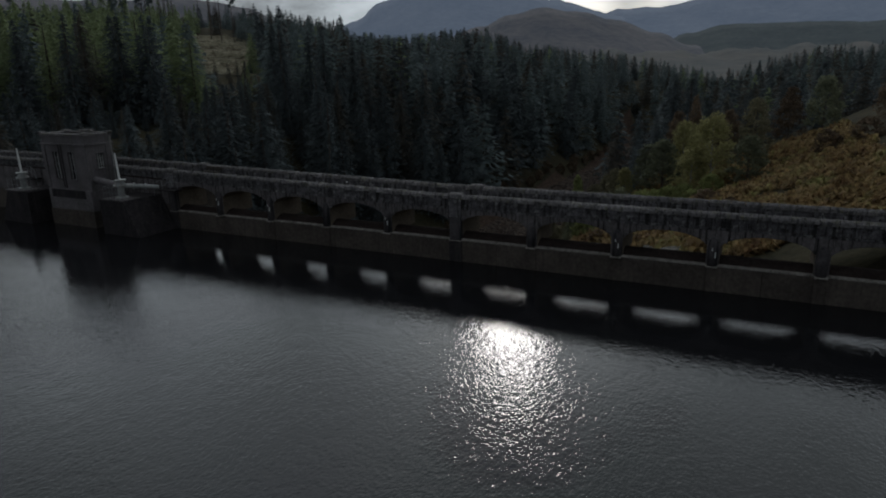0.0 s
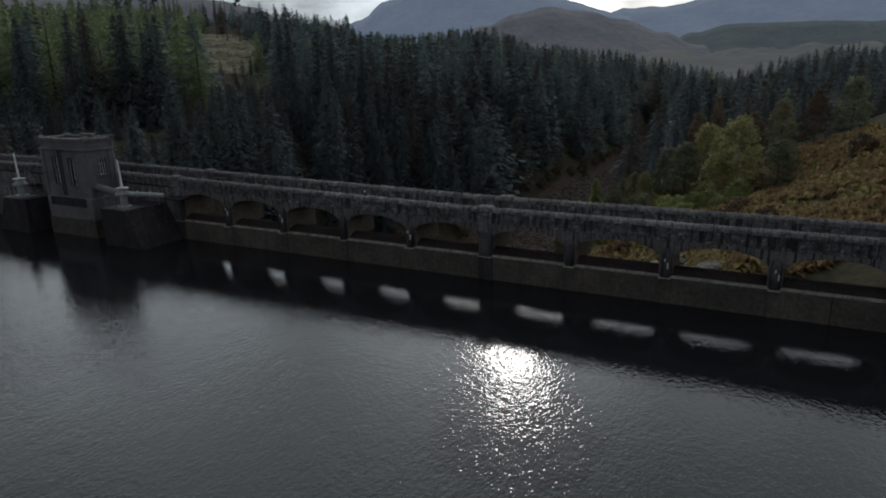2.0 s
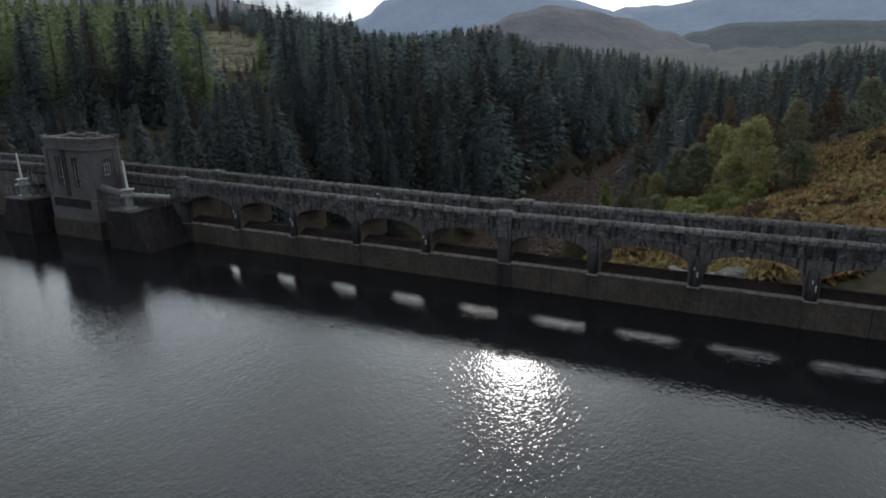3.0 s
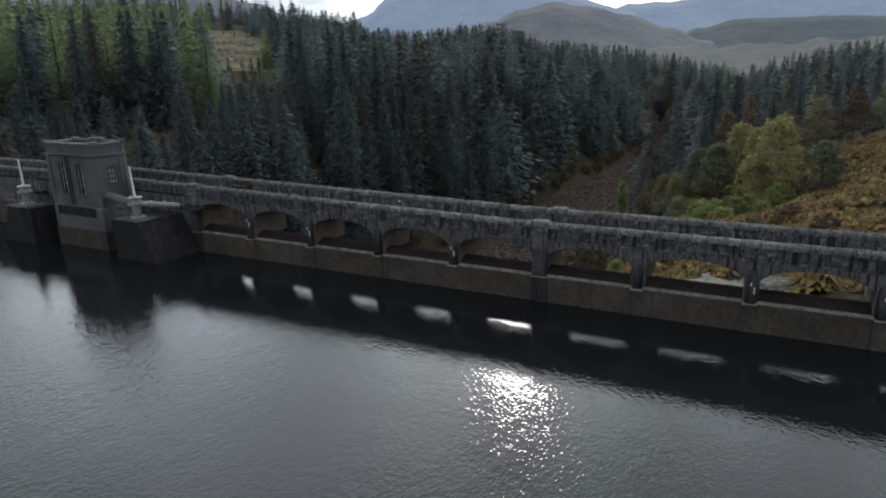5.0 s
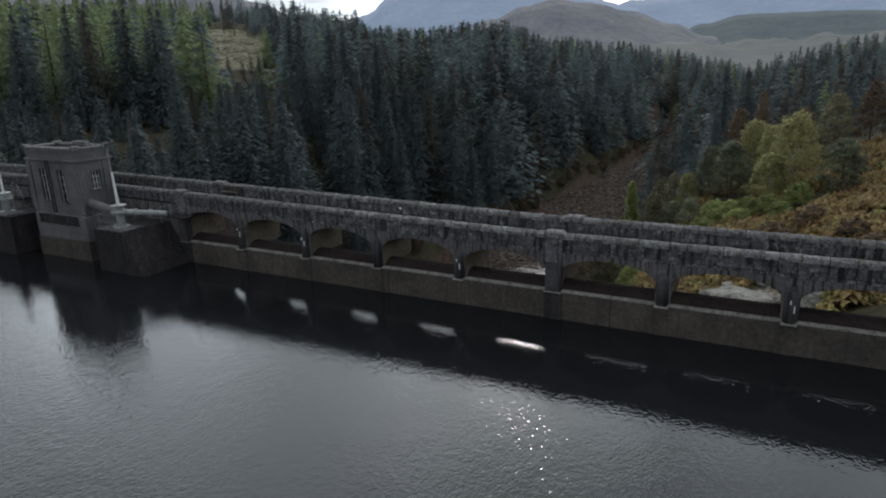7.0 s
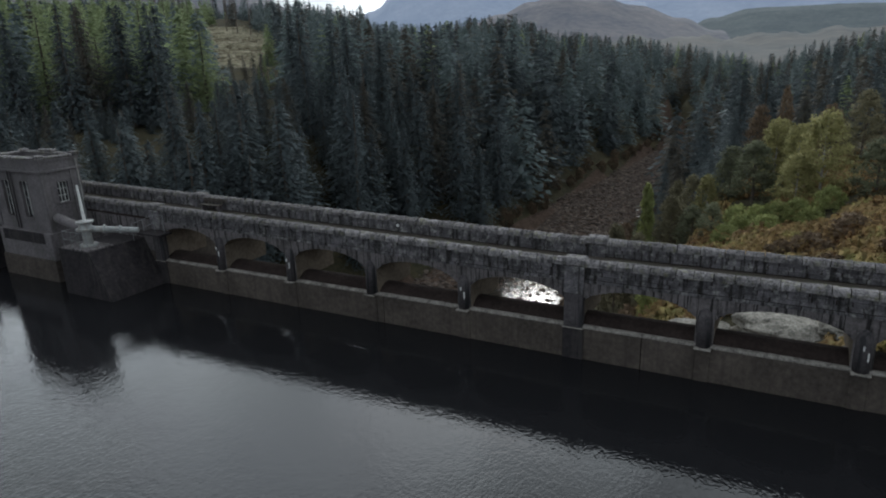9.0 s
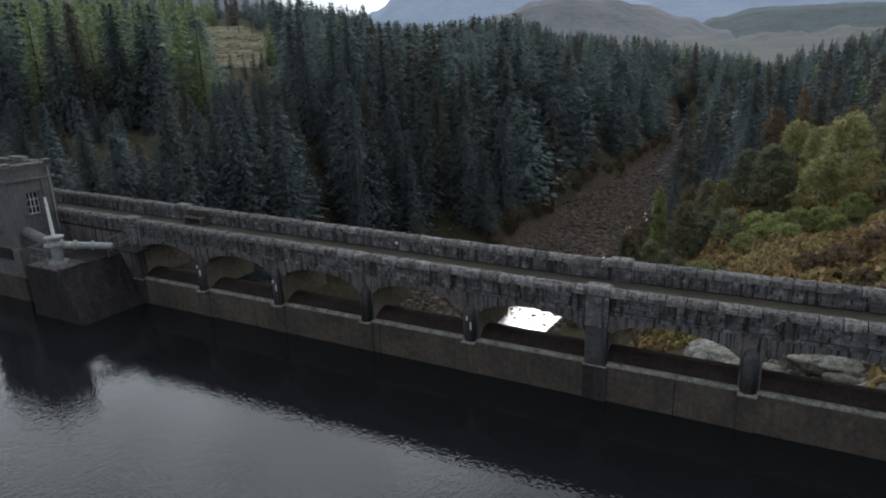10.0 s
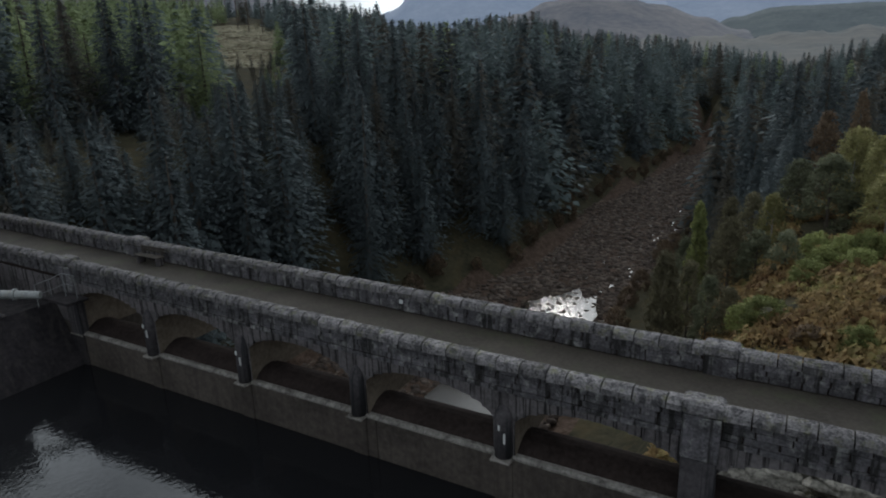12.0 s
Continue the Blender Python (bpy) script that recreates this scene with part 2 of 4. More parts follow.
M_RUBBLE = material("broken_stone", (0.06, 0.054, 0.046), (0.24, 0.222, 0.19), 1.4, 0.9, 0.5, 5, gloss=0.1, island=0.45)
M_BED = material("stony_bed", (0.024, 0.016, 0.012), (0.10, 0.07, 0.053), 0.8, 0.95, 1.0, 3.5, bump_dist=0.4, gloss=0.04)
M_GROUND = material("forest_floor", (0.022, 0.021, 0.014), (0.06, 0.053, 0.032), 0.15, 0.95, 0.8, 9, bump_dist=0.3, spots=(0.075, 0.056, 0.028), spot_size=6.0, gloss=0.05)
M_CLEAR = material("felled_slope", (0.055, 0.045, 0.034), (0.17, 0.145, 0.095), 0.12, 0.95, 0.8, 7, bump_dist=0.5, gloss=0.05)
M_LOGS = material("bleached_logs", (0.22, 0.195, 0.135), (0.48, 0.44, 0.32), 0.6, 0.9, 0.2, 6)
M_TRUNK = material("bark", (0.05, 0.04, 0.032), (0.12, 0.10, 0.085), 2.0, 0.9, 0.4, 6)
M_BIRCHBARK = material("birch_bark", (0.14, 0.13, 0.12), (0.42, 0.40, 0.37), 2.5, 0.8, 0.3, 5)
# haze put into the paler needles' colour, valley shade into the darker ones'
M_SPRUCE_HAZE = foliage("hazed_needles", (0.095, 0.118, 0.118), (0.165, 0.197, 0.195), 0.12, through=0.45, mixed=0.1)
M_SPRUCE_SHADE = foliage("shaded_needles", (0.062, 0.075, 0.079), (0.107, 0.127, 0.131), 0.12, through=0.3, mixed=0.1)
M_OLIVE = foliage("thin_conifer_needles", (0.085, 0.08, 0.07), (0.155, 0.145, 0.12), 0.15, through=0.45, mixed=0.1)
M_LARCH = foliage("larch_needles", (0.187, 0.231, 0.127), (0.33, 0.385, 0.204), 0.3, through=0.5)
M_BIRCH = foliage("birch_leaves", (0.20, 0.19, 0.085), (0.36, 0.335, 0.155), 0.5, through=0.5)
M_BROAD = foliage("broad_leaves", (0.11, 0.122, 0.08), (0.21, 0.216, 0.135), 0.5, through=0.45)
M_DULL = foliage("turning_leaves", (0.115, 0.105, 0.068), (0.20, 0.18, 0.11), 0.5, through=0.45)
M_RUSSET = foliage("russet_leaves", (0.10, 0.072, 0.05), (0.18, 0.13, 0.085), 0.6, through=0.3)
M_BRACKEN = foliage("bracken", (0.12, 0.06, 0.0272), (0.36, 0.264, 0.12), 0.3, through=0.45, spots=(0.27, 0.29, 0.10), spot_size=3.5, mixed=0.45)
M_GORSE = foliage("gorse", (0.14, 0.16, 0.06), (0.29, 0.31, 0.12), 0.7, through=0.45)
M_WATER = water_material("reservoir_water", 0.02, 0.022, 0.03, (0.009, 0.009, 0.010))
M_POOL = water_material("river_pool", 0.1, 0.03, 0.03, (0.02, 0.016, 0.012))
M_PAINT = material("white_paint", (0.42, 0.42, 0.41), (0.62, 0.62, 0.6), 6.0, 0.7, 0.0)


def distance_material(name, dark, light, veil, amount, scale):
    """Far land with its haze painted on: a faint blue emission from the surface."""
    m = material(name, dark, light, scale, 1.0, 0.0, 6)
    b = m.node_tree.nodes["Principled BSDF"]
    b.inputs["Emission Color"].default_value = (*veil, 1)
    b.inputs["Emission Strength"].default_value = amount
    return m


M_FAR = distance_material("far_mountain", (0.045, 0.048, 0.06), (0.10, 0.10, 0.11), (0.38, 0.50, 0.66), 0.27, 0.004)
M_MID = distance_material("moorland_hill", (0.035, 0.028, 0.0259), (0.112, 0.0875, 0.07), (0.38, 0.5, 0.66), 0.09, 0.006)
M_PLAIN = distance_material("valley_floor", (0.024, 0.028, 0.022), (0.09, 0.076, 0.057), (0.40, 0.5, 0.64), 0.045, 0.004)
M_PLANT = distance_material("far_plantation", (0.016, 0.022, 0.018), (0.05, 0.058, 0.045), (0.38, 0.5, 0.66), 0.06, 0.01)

# ---- mesh helpers ----


def to_object(name, bm, mat, smooth=False):
    me = bpy.data.meshes.new(name)
    bm.normal_update()
    bm.to_mesh(me)
    bm.free()
    if smooth:
        me.shade_smooth()
    me.materials.append(mat)
    return new(name, me)


def part(name, bm, mat, parent, label="", smooth=False):
    ob = to_object(name, bm, mat, smooth)
    ob.parent = parent
    return tagged(ob, label)


def data_part(name, me, parent, m=None):
    ob = new(name, me)
    ob.parent = parent
    if m is not None:
        ob.matrix_basis = m
    return ob


def thing(name, label, category, at=(0, 0, 0), group="", kind=""):
    ob = new(name)
    ob.location = at
    return tagged(ob, label, category, group, kind)


def raw_mesh(name, verts, faces, mat, smooth=False, normals=None):
    me = bpy.data.meshes.new(name)
    if isinstance(faces, np.ndarray):
        n, k = faces.shape
        me.vertices.add(len(verts))
        me.vertices.foreach_set("co", np.asarray(verts, dtype=np.float32).ravel())
        me.loops.add(n * k)
        me.loops.foreach_set("vertex_index", faces.astype(np.int32).ravel())
        me.polygons.add(n)
        me.polygons.foreach_set("loop_start", np.arange(0, n * k, k, dtype=np.int32))
        me.update(calc_edges=True)
    else:
        me.from_pydata([tuple(v) for v in verts], [], [tuple(f) for f in faces])
    me.materials.append(mat)
    if smooth or normals is not None:
        me.shade_smooth()
    if normals is not None:
        me.normals_split_custom_set_from_vertices(normals)
    return me


def box(bm, x0, x1, y0, y1, z0, z1, bevel=0.0):
    r = bmesh.ops.create_cube(bm, size=1.0, matrix=Matrix.LocRotScale(((x0 + x1) / 2, (y0 + y1) / 2, (z0 + z1) / 2), None, (x1 - x0, y1 - y0, z1 - z0)))
    if bevel:
        edges = list({e for v in r["verts"] for e in v.link_edges})
        bmesh.ops.bevel(bm, geom=edges, offset=bevel, segments=1, affect="EDGES", profile=0.5)
    return bm


def extrude(bm, outline, axis, a, b):
    """A prism: a closed outline of (u, v) drawn along x or y from a to b."""
    def at(u, v, w):
        return (w, u, v) if axis == "x" else (u, w, v)
    v0 = [bm.verts.new(at(u, v, a)) for u, v in outline]
    v1 = [bm.verts.new(at(u, v, b)) for u, v in outline]
    n = len(outline)
    for i in range(n):
        bm.faces.new((v0[i], v0[(i + 1) % n], v1[(i + 1) % n], v1[i]))
    bm.faces.new(v0[::-1])
    bm.faces.new(v1)
    bmesh.ops.recalc_face_normals(bm, faces=bm.faces[:])
    return bm


def tube(bm, a, b, r0, r1=None, seg=10):
    a, b = Vector(a), Vector(b)
    r1 = r0 if r1 is None else r1
    way = b - a
    m = Matrix.Translation((a + b) / 2) @ way.to_track_quat("Z", "Y").to_matrix().to_4x4()
    bmesh.ops.create_cone(bm, cap_ends=True, segments=seg, radius1=r0, radius2=r1, depth=way.length, matrix=m)
    return bm


def unit_block(name, mat, seed, round_top=False, rough=0.05):
    """A quarry-faced block one unit in size, with worn edges."""
    rng = random.Random(seed)
    bm = bmesh.new()
    if round_top:
        outline = [(-0.5, -0.5), (0.5, -0.5), (0.5, 0.05), (0.40, 0.33), (0.18, 0.48), (-0.18, 0.48), (-0.40, 0.33), (-0.5, 0.05)]
        outline = [(u + rng.uniform(-0.03, 0.03), v + rng.uniform(-0.03, 0.03)) for u, v in outline]
        extrude(bm, outline, "x", -0.492, 0.492)
        for v in bm.verts:
            v.co.z += rng.uniform(-0.08, 0.08)
    else:
        box(bm, -0.49, 0.49, -0.5, 0.5, -0.475, 0.475, 0.035)
        for v in bm.verts:
            v.co += Vector((rng.uniform(-0.012, 0.012), rng.uniform(-rough, rough), rng.uniform(-0.03, 0.03)))
    me = bpy.data.meshes.new(name)
    bm.to_mesh(me)
    bm.free()
    me.materials.append(mat)
    return me


# ---- the lie of the land ----
RIVER = [(4, -34, 40), (40, -36, 34), (70, -35, 26), (95, -31, 21), (136, -32, 24), (192, -31, 17), (241, -31, 9), (300, -40, 6), (420, -100, 8), (1200, -300, 8)]
BANK_R = [(0, 0), (100, 0), (194, 8), (300, 12), (600, 20), (1200, 40)]


def along(table, y, k=1):
    if y <= table[0][0]:
        return table[0][k]
    for p, q in zip(table, table[1:]):
        if y <= q[0]:
            f = (y - p[0]) / (q[0] - p[0])
            f = f * f * (3 - 2 * f)
            return p[k] + f * (q[k] - p[k])
    return table[-1][k]


# height of the wood's top against the sky, in degrees, by azimuth to the left of +y
SKYLINE = [(-30, 2.2), (-6.4, 1.75), (-4.5, 1.45), (-2, 0.95), (-0.5, 0.5), (1.5, -0.1), (3.3, 0.15), (5.4, 0.5), (8.5, 1.05), (12.3, 1.75), (18.5, 2.4), (20.1, 3.1), (21.8, 3.8), (24.5, 3.85), (28.5, 3.4), (30.2, 3.3),
           (32.6, 3.6), (35.4, 4.1), (39.2, 4.6), (42.8, 4.8), (47, 4.7), (50.5, 5.3), (80, 5.4)]


def seen_from(x, y):
    """Azimuth and distance from the middle of the walk."""
    return math.degrees(math.atan2(6.0 - x, y + 24.0)), math.hypot(x - 6.0, y + 24.0)


def bump2(x, y, cx, cy, rx, ry):
    return math.exp(-(((x - cx) / rx) ** 2 + ((y - cy) / ry) ** 2))


def clearing(x, y):
    u, v = (x + 188) * -0.72 + (y - 164) * 0.69, (x + 188) * 0.69 + (y - 164) * 0.72
    return (u / 44) ** 2 + (v / 19) ** 2 < 1 + 0.5 * noise.noise(Vector((x * 0.08, y * 0.08, 2.0)))


def height(x, y):
    """Ground level of the valley below the dam and of the shores above it."""
    rough = noise.noise(Vector((x * 0.02, y * 0.02, 3.1))) * 3.0 + noise.noise(Vector((x * 0.09, y * 0.09, 7.7))) * 0.9
    if y < 1:
        d = min(x + 120 + y * 0.2, 90 - x - y * 0.1)
        z = -6 - 0.05 * d if d > 0 else -6 + min(-d * 0.4, 40)
        return z
    bed = -24.0 + 0.012 * max(0, y - 60) + max(0, y - 280) * 0.06
    cx, w = along(RIVER, y, 1), along(RIVER, y, 2)
    d = abs(x - cx) - w / 2
    if d < 0:
        return bed + rough * 0.12
    if x < cx:
        z = bed + 0.78 * d if d < 32 else bed + 25 + 32 * (1 - math.exp(-(d - 32) / 190))
        z += 7.5 * bump2(x, y, -235, 215, 60, 60) + 9 * bump2(x, y, -150, 370, 90, 90) + 10 * bump2(x, y, -300, 260, 110, 160)
    else:
        r = x - along(BANK_R, y)
        if r < -10:
            z = max(bed, -21 + 0.25 * (r + 10))
        elif r < 0:
            z = -8 + 1.3 * r
        elif r < 20:
            z = -8 + 0.33 * r
        elif r < 45:
            z = -1.4 + 0.5 * (r - 20)
        else:
            z = 11.1 + 5 * (1 - math.exp(-(r - 45) / 110))
        if r > 5:
            z -= 9 * min(1, max(0, (y - 78) / 90)) * min(1, (r - 5) / 25)
    az, far = seen_from(x, y)
    f = min(1.0, max(0.0, (far - 230) / 190)) * min(1.0, max(0.0, (40 - az) / 8))
    if f > 0:   # the ground climbs to the wooded skyline
        crest = 13.0 + min(far, 450) * math.tan(radians(along(SKYLINE, az))) - 14.0 - 0.12 * max(0.0, far - 450)
        f = f * f * (3 - 2 * f)
        z = z * (1 - f) + crest * f
    return z + rough * min(1, max(0.0, d / 10))


def land_sheet():
    xs = sorted(set([-2600, -1900, -1400, -1000, -760, -600, -500, -430] + list(range(-400, -120, 10)) + list(range(-120, 60, 4)) + list(range(60, 200, 12)) + [240, 300, 380, 500, 700, 1000, 1500, 2600]))
    ys = sorted(set([-900, -600, -400, -300, -220, -160, -110, -70, -40, -20, -6, -1, 3] + list(range(6, 130, 4)) + list(range(130, 300, 7)) + list(range(300, 560, 14)) + [600, 660, 740, 850, 1000, 1200, 1500, 1900, 2500, 3200]))
    verts = []
    for y in ys:
        for x in xs:
            z = height(x, y)
            if y > 560:
                f = min(1, (y - 560) / 400)
                z = z * (1 - f) + f * (6 + 0.004 * y)
            verts.append((x, y, z))
    n = len(xs)
    faces = [(j * n + i, j * n + i + 1, (j + 1) * n + i + 1, (j + 1) * n + i) for j in range(len(ys) - 1) for i in range(n - 1)]
    ob = new("ground", raw_mesh("ground", verts, faces, M_GROUND, True))
    ob.data.materials.append(M_BED)
    # the far ground carries the same emission haze as the hills
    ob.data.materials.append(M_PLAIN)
    ob.data.materials.append(M_CLEAR)
    for p in ob.data.polygons:
        c = p.center
        if 2 < c.y < 300 and abs(c.x - along(RIVER, c.y, 1)) < along(RIVER, c.y, 2) / 2 + 1.5:
            p.material_index = 1
        elif c.y > 560:
            p.material_index = 2
        elif clearing(c.x, c.y):
            p.material_index = 3
    tagged(ob, "wooded valley floor and banks below the dam", "ground", kind="structure")


land_sheet()


def lake():
    bm = bmesh.new()
    xs = [-700, -200, -80, -27, 20, 120, 600]
    ys = [-900, -200, -60, -20, 0.05]
    g = [[bm.verts.new((x, y, 0)) for x in xs] for y in ys]
    for j in range(len(ys) - 1):
        for i in range(len(xs) - 1):
            bm.faces.new((g[j][i], g[j][i + 1], g[j + 1][i + 1], g[j + 1][i]))
    tagged(to_object("water", bm, M_WATER), "dark rippled reservoir water reflecting a cloudy sky", "water", kind="structure")


lake()


def far_ridge(name, label, table, d0, d1, mat, seed, lumps=0.25, low=-0.8):
    """A hill in the distance: a sloping sheet that climbs from d0 to a crest at d1. table: azimuth to the left of +y and height of the crest, in degrees."""
    a0, a1 = table[0][0], table[-1][0]
    n, rows = 150, 9
    verts = []
    for j in range(rows + 1):
        f = j / rows
        for i in range(n + 1):
            az = a0 + (a1 - a0) * i / n
            el = along([(p[0], p[1]) for p in table], az)
            el += lumps * noise.noise(Vector((az * 0.55, seed, f * 3))) + lumps * 0.35 * noise.noise(Vector((az * 2.1, seed + 5, f * 5)))
            d = d0 + (d1 - d0) * f
            e = low + (el - low) * (f ** 0.8)
            verts.append((-math.sin(radians(az)) * d, math.cos(radians(az)) * d, 12.9 + d * math.tan(radians(e))))
    for i in range(n + 1):
        x, y, z = verts[rows * (n + 1) + i]
        verts.append((x * 1.1, y * 1.1, z - 260))
    m = n + 1
    faces = [(j * m + i, (j + 1) * m + i, (j + 1) * m + i + 1, j * m + i + 1) for j in range(rows + 1) for i in range(n)]
    ob = new(name, raw_mesh(name, verts, faces, mat, True))
    return tagged(ob, label, "hill", kind="structure")


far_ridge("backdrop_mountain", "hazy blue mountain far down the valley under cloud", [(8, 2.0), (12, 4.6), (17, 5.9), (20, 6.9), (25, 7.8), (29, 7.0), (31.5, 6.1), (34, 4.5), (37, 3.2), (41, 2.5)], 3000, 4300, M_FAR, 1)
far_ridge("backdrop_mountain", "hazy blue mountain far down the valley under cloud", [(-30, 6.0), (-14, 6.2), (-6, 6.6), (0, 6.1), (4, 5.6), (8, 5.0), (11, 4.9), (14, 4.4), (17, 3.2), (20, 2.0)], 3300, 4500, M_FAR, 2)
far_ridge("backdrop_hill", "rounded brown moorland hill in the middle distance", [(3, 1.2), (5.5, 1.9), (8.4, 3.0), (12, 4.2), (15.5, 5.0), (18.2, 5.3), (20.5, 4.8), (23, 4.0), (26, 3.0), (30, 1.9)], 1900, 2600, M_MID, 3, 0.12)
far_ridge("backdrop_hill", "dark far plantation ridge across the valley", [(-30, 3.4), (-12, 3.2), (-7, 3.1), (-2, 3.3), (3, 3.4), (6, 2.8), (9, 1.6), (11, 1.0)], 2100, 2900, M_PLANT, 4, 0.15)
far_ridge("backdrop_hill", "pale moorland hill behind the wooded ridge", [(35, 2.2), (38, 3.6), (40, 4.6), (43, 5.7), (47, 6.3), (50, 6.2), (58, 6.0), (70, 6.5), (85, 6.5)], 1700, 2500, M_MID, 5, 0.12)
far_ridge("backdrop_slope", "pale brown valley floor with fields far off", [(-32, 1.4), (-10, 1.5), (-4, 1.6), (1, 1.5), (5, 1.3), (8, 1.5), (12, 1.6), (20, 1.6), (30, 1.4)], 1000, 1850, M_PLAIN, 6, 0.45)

# ---- the dam ----
PITCH, CREST, ROAD, SILL = 5.45, 4.67, 3.70, 1.6
SPRING, CROWN = 2.72, 3.42
X_A = -5 * PITCH          # the major pier by the valve platform
X_LEFT, X_RIGHT = -78.0, 6 * PITCH
MAJOR = [X_A, 0.0, 5 * PITCH]


def lift(x):
    """The crest climbs gently from the spillway towards the tower."""
    return 0.0185 * (min(-2.0, max(x, -42.0)) * -1 - 2.0)


def raised(bm, z0):
    for v in bm.verts:
        if v.co.z > z0:
            v.co.z += lift(v.co.x)
    return bm


STRETCHES = [(X_LEFT, -42.0), (-42.0, -2.0), (-2.0, X_RIGHT)]

dam = thing("dam", "grey masonry gravity dam with an arched spillway bridge", "dam", (0, 0, 0), kind="structure")


def spillway():
    prof = [(0.0, -30), (0.0, 1.50), (0.16, 1.60), (1.5, 1.60), (2.4, 0.9), (4.2, -2.3), (7, -7.5), (12, -16), (16, -24), (16, -30)]
    joints = [X_A, -10.2, 3.0, 19.0, X_RIGHT]
    for a, b in zip(joints, joints[1:]):
        part("spillway_block", extrude(bmesh.new(), prof, "x", a + 0.02, b - 0.02), M_WET, dam)
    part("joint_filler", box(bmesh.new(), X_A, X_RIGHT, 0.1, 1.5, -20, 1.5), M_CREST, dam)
    # rough lip and the damp crest behind it, shade included in its dark colour
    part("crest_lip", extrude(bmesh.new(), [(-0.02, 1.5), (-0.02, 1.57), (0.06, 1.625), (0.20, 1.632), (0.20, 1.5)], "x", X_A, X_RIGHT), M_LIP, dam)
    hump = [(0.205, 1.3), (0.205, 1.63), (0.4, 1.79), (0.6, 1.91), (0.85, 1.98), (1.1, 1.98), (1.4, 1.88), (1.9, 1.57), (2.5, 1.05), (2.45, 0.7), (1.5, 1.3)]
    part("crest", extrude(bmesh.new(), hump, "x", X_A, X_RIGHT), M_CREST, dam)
    prof = [(0.0, -30), (0.0, ROAD - 0.1), (4.2, ROAD - 0.1), (7, -3), (18, -21), (18, -30)]
    for a, c in ((X_LEFT, -42.0), (-42.0, X_A - 0.3)):
        part("abutment_wall", raised(extrude(bmesh.new(), prof, "x", a, c), 2.0), M_WET, dam)
        part("abutment_face", raised(box(bmesh.new(), a, c - 0.16, -0.04, -0.003, 2.1, ROAD), 2.5), M_CONC, dam)


def arch_outline(x0, x1, lip):
    """The wall over one opening, seen from the reservoir."""
    a, b = x0 + lip, x1 - lip
    pts = [(x0, ROAD - 0.02), (x0, SILL), (a, SILL), (a, SPRING)]
    n = 14
    for i in range(1, n):
        u = i / n
        pts.append((a + (b - a) * u, SPRING + (CROWN - SPRING) * (1 - (2 * u - 1) ** 2) ** 0.62))
    return pts + [(b, SPRING), (b, SILL), (x1, SILL), (x1, ROAD - 0.02)]


def bridge():
    k = -5
    while k * PITCH < X_RIGHT - 0.1:
        x0, x1 = k * PITCH, (k + 1) * PITCH
        bm = bmesh.new()
        pts = arch_outline(x0, x1, 0.36)
        v0 = [bm.verts.new((u, 0.06, v)) for u, v in pts]
        v1 = [bm.verts.new((u, 3.4, v)) for u, v in pts]
        n = len(pts)
        for i in range(n - 1):
            bm.faces.new((v0[i], v0[i + 1], v1[i + 1], v1[i])).material_index = 1
        for vs in (v0, v1):   # the wall's faces, in strips above the opening and at the two sides
            y = vs[0].co.y
            ups = [bm.verts.new((p[0], y, ROAD - 0.02)) for p in pts[3:-3]]
            bm.faces.new((vs[0], vs[1], vs[2], vs[3], ups[0]))
            bm.faces.new((vs[-1], ups[-1], vs[-4], vs[-3], vs[-2]))
            for i in range(len(ups) - 1):
                bm.faces.new((ups[i], vs[3 + i], vs[4 + i], ups[i + 1]))
        bmesh.ops.recalc_face_normals(bm, faces=bm.faces[:])
        part("arch", raised(bm, 2.0), M_CONC, dam).data.materials.append(M_SOFFIT)
        k += 1
    for a, c in ((X_A, -2.0), (-2.0, X_RIGHT)):
        part("far_cornice", raised(box(bmesh.new(), a, c, 3.403, 4.1, ROAD - 0.12, ROAD - 0.023), 2.0), M_CONC, dam)
    for a, c in STRETCHES:
        part("roadway", raised(box(bmesh.new(), a, c, 0.1, 4.1, ROAD - 0.02, ROAD + 0.08), 2.0), M_ROAD, dam)


def minor_pier(x, lime):
    """Round-nosed cutwater between two openings, with a sloping head."""
    bm = bmesh.new()
    n, w = 9, 0.29
    rings = []
    for z, grow, out in ((SILL - 0.05, 1.0, 0.30), (2.75, 1.0, 0.25), (3.0, 0.85, 0.17), (3.16, 0.5, 0.08), (3.22, 0.12, 0.0)):
        ring = [bm.verts.new((x + w * grow * math.cos(math.pi * (1 - i / (n - 1))), 0.055 - out * math.sin(math.pi * i / (n - 1)), z)) for i in range(n)]
        rings.append(ring)
    for r, s in zip(rings, rings[1:]):
        for i in range(n - 1):
            bm.faces.new((r[i], r[i + 1], s[i + 1], s[i]))
    bm.faces.new(rings[0][::-1])
    p = part("cutwater", raised(bm, 2.0), M_PIER, dam, smooth=True)
    part("footing", box(bmesh.new(), x - 0.33, x + 0.33, -0.34, 0.02, SILL - 0.12, SILL - 0.03, 0.03), M_LIP, p)
    part("buttress", box(bmesh.new(), x - 0.30, x + 0.30, -0.05, 0.05, -3.0, SILL - 0.12, 0.02), M_WET, p)
    if lime:
        for dx, z, h in ((0.12, 2.1, 0.32), (-0.05, 2.5, 0.16)):
            part("lime_streak", box(bmesh.new(), x + dx, x + dx + 0.05, -0.283, -0.24, z + lift(x), z + h + lift(x)), M_PAINT, p)


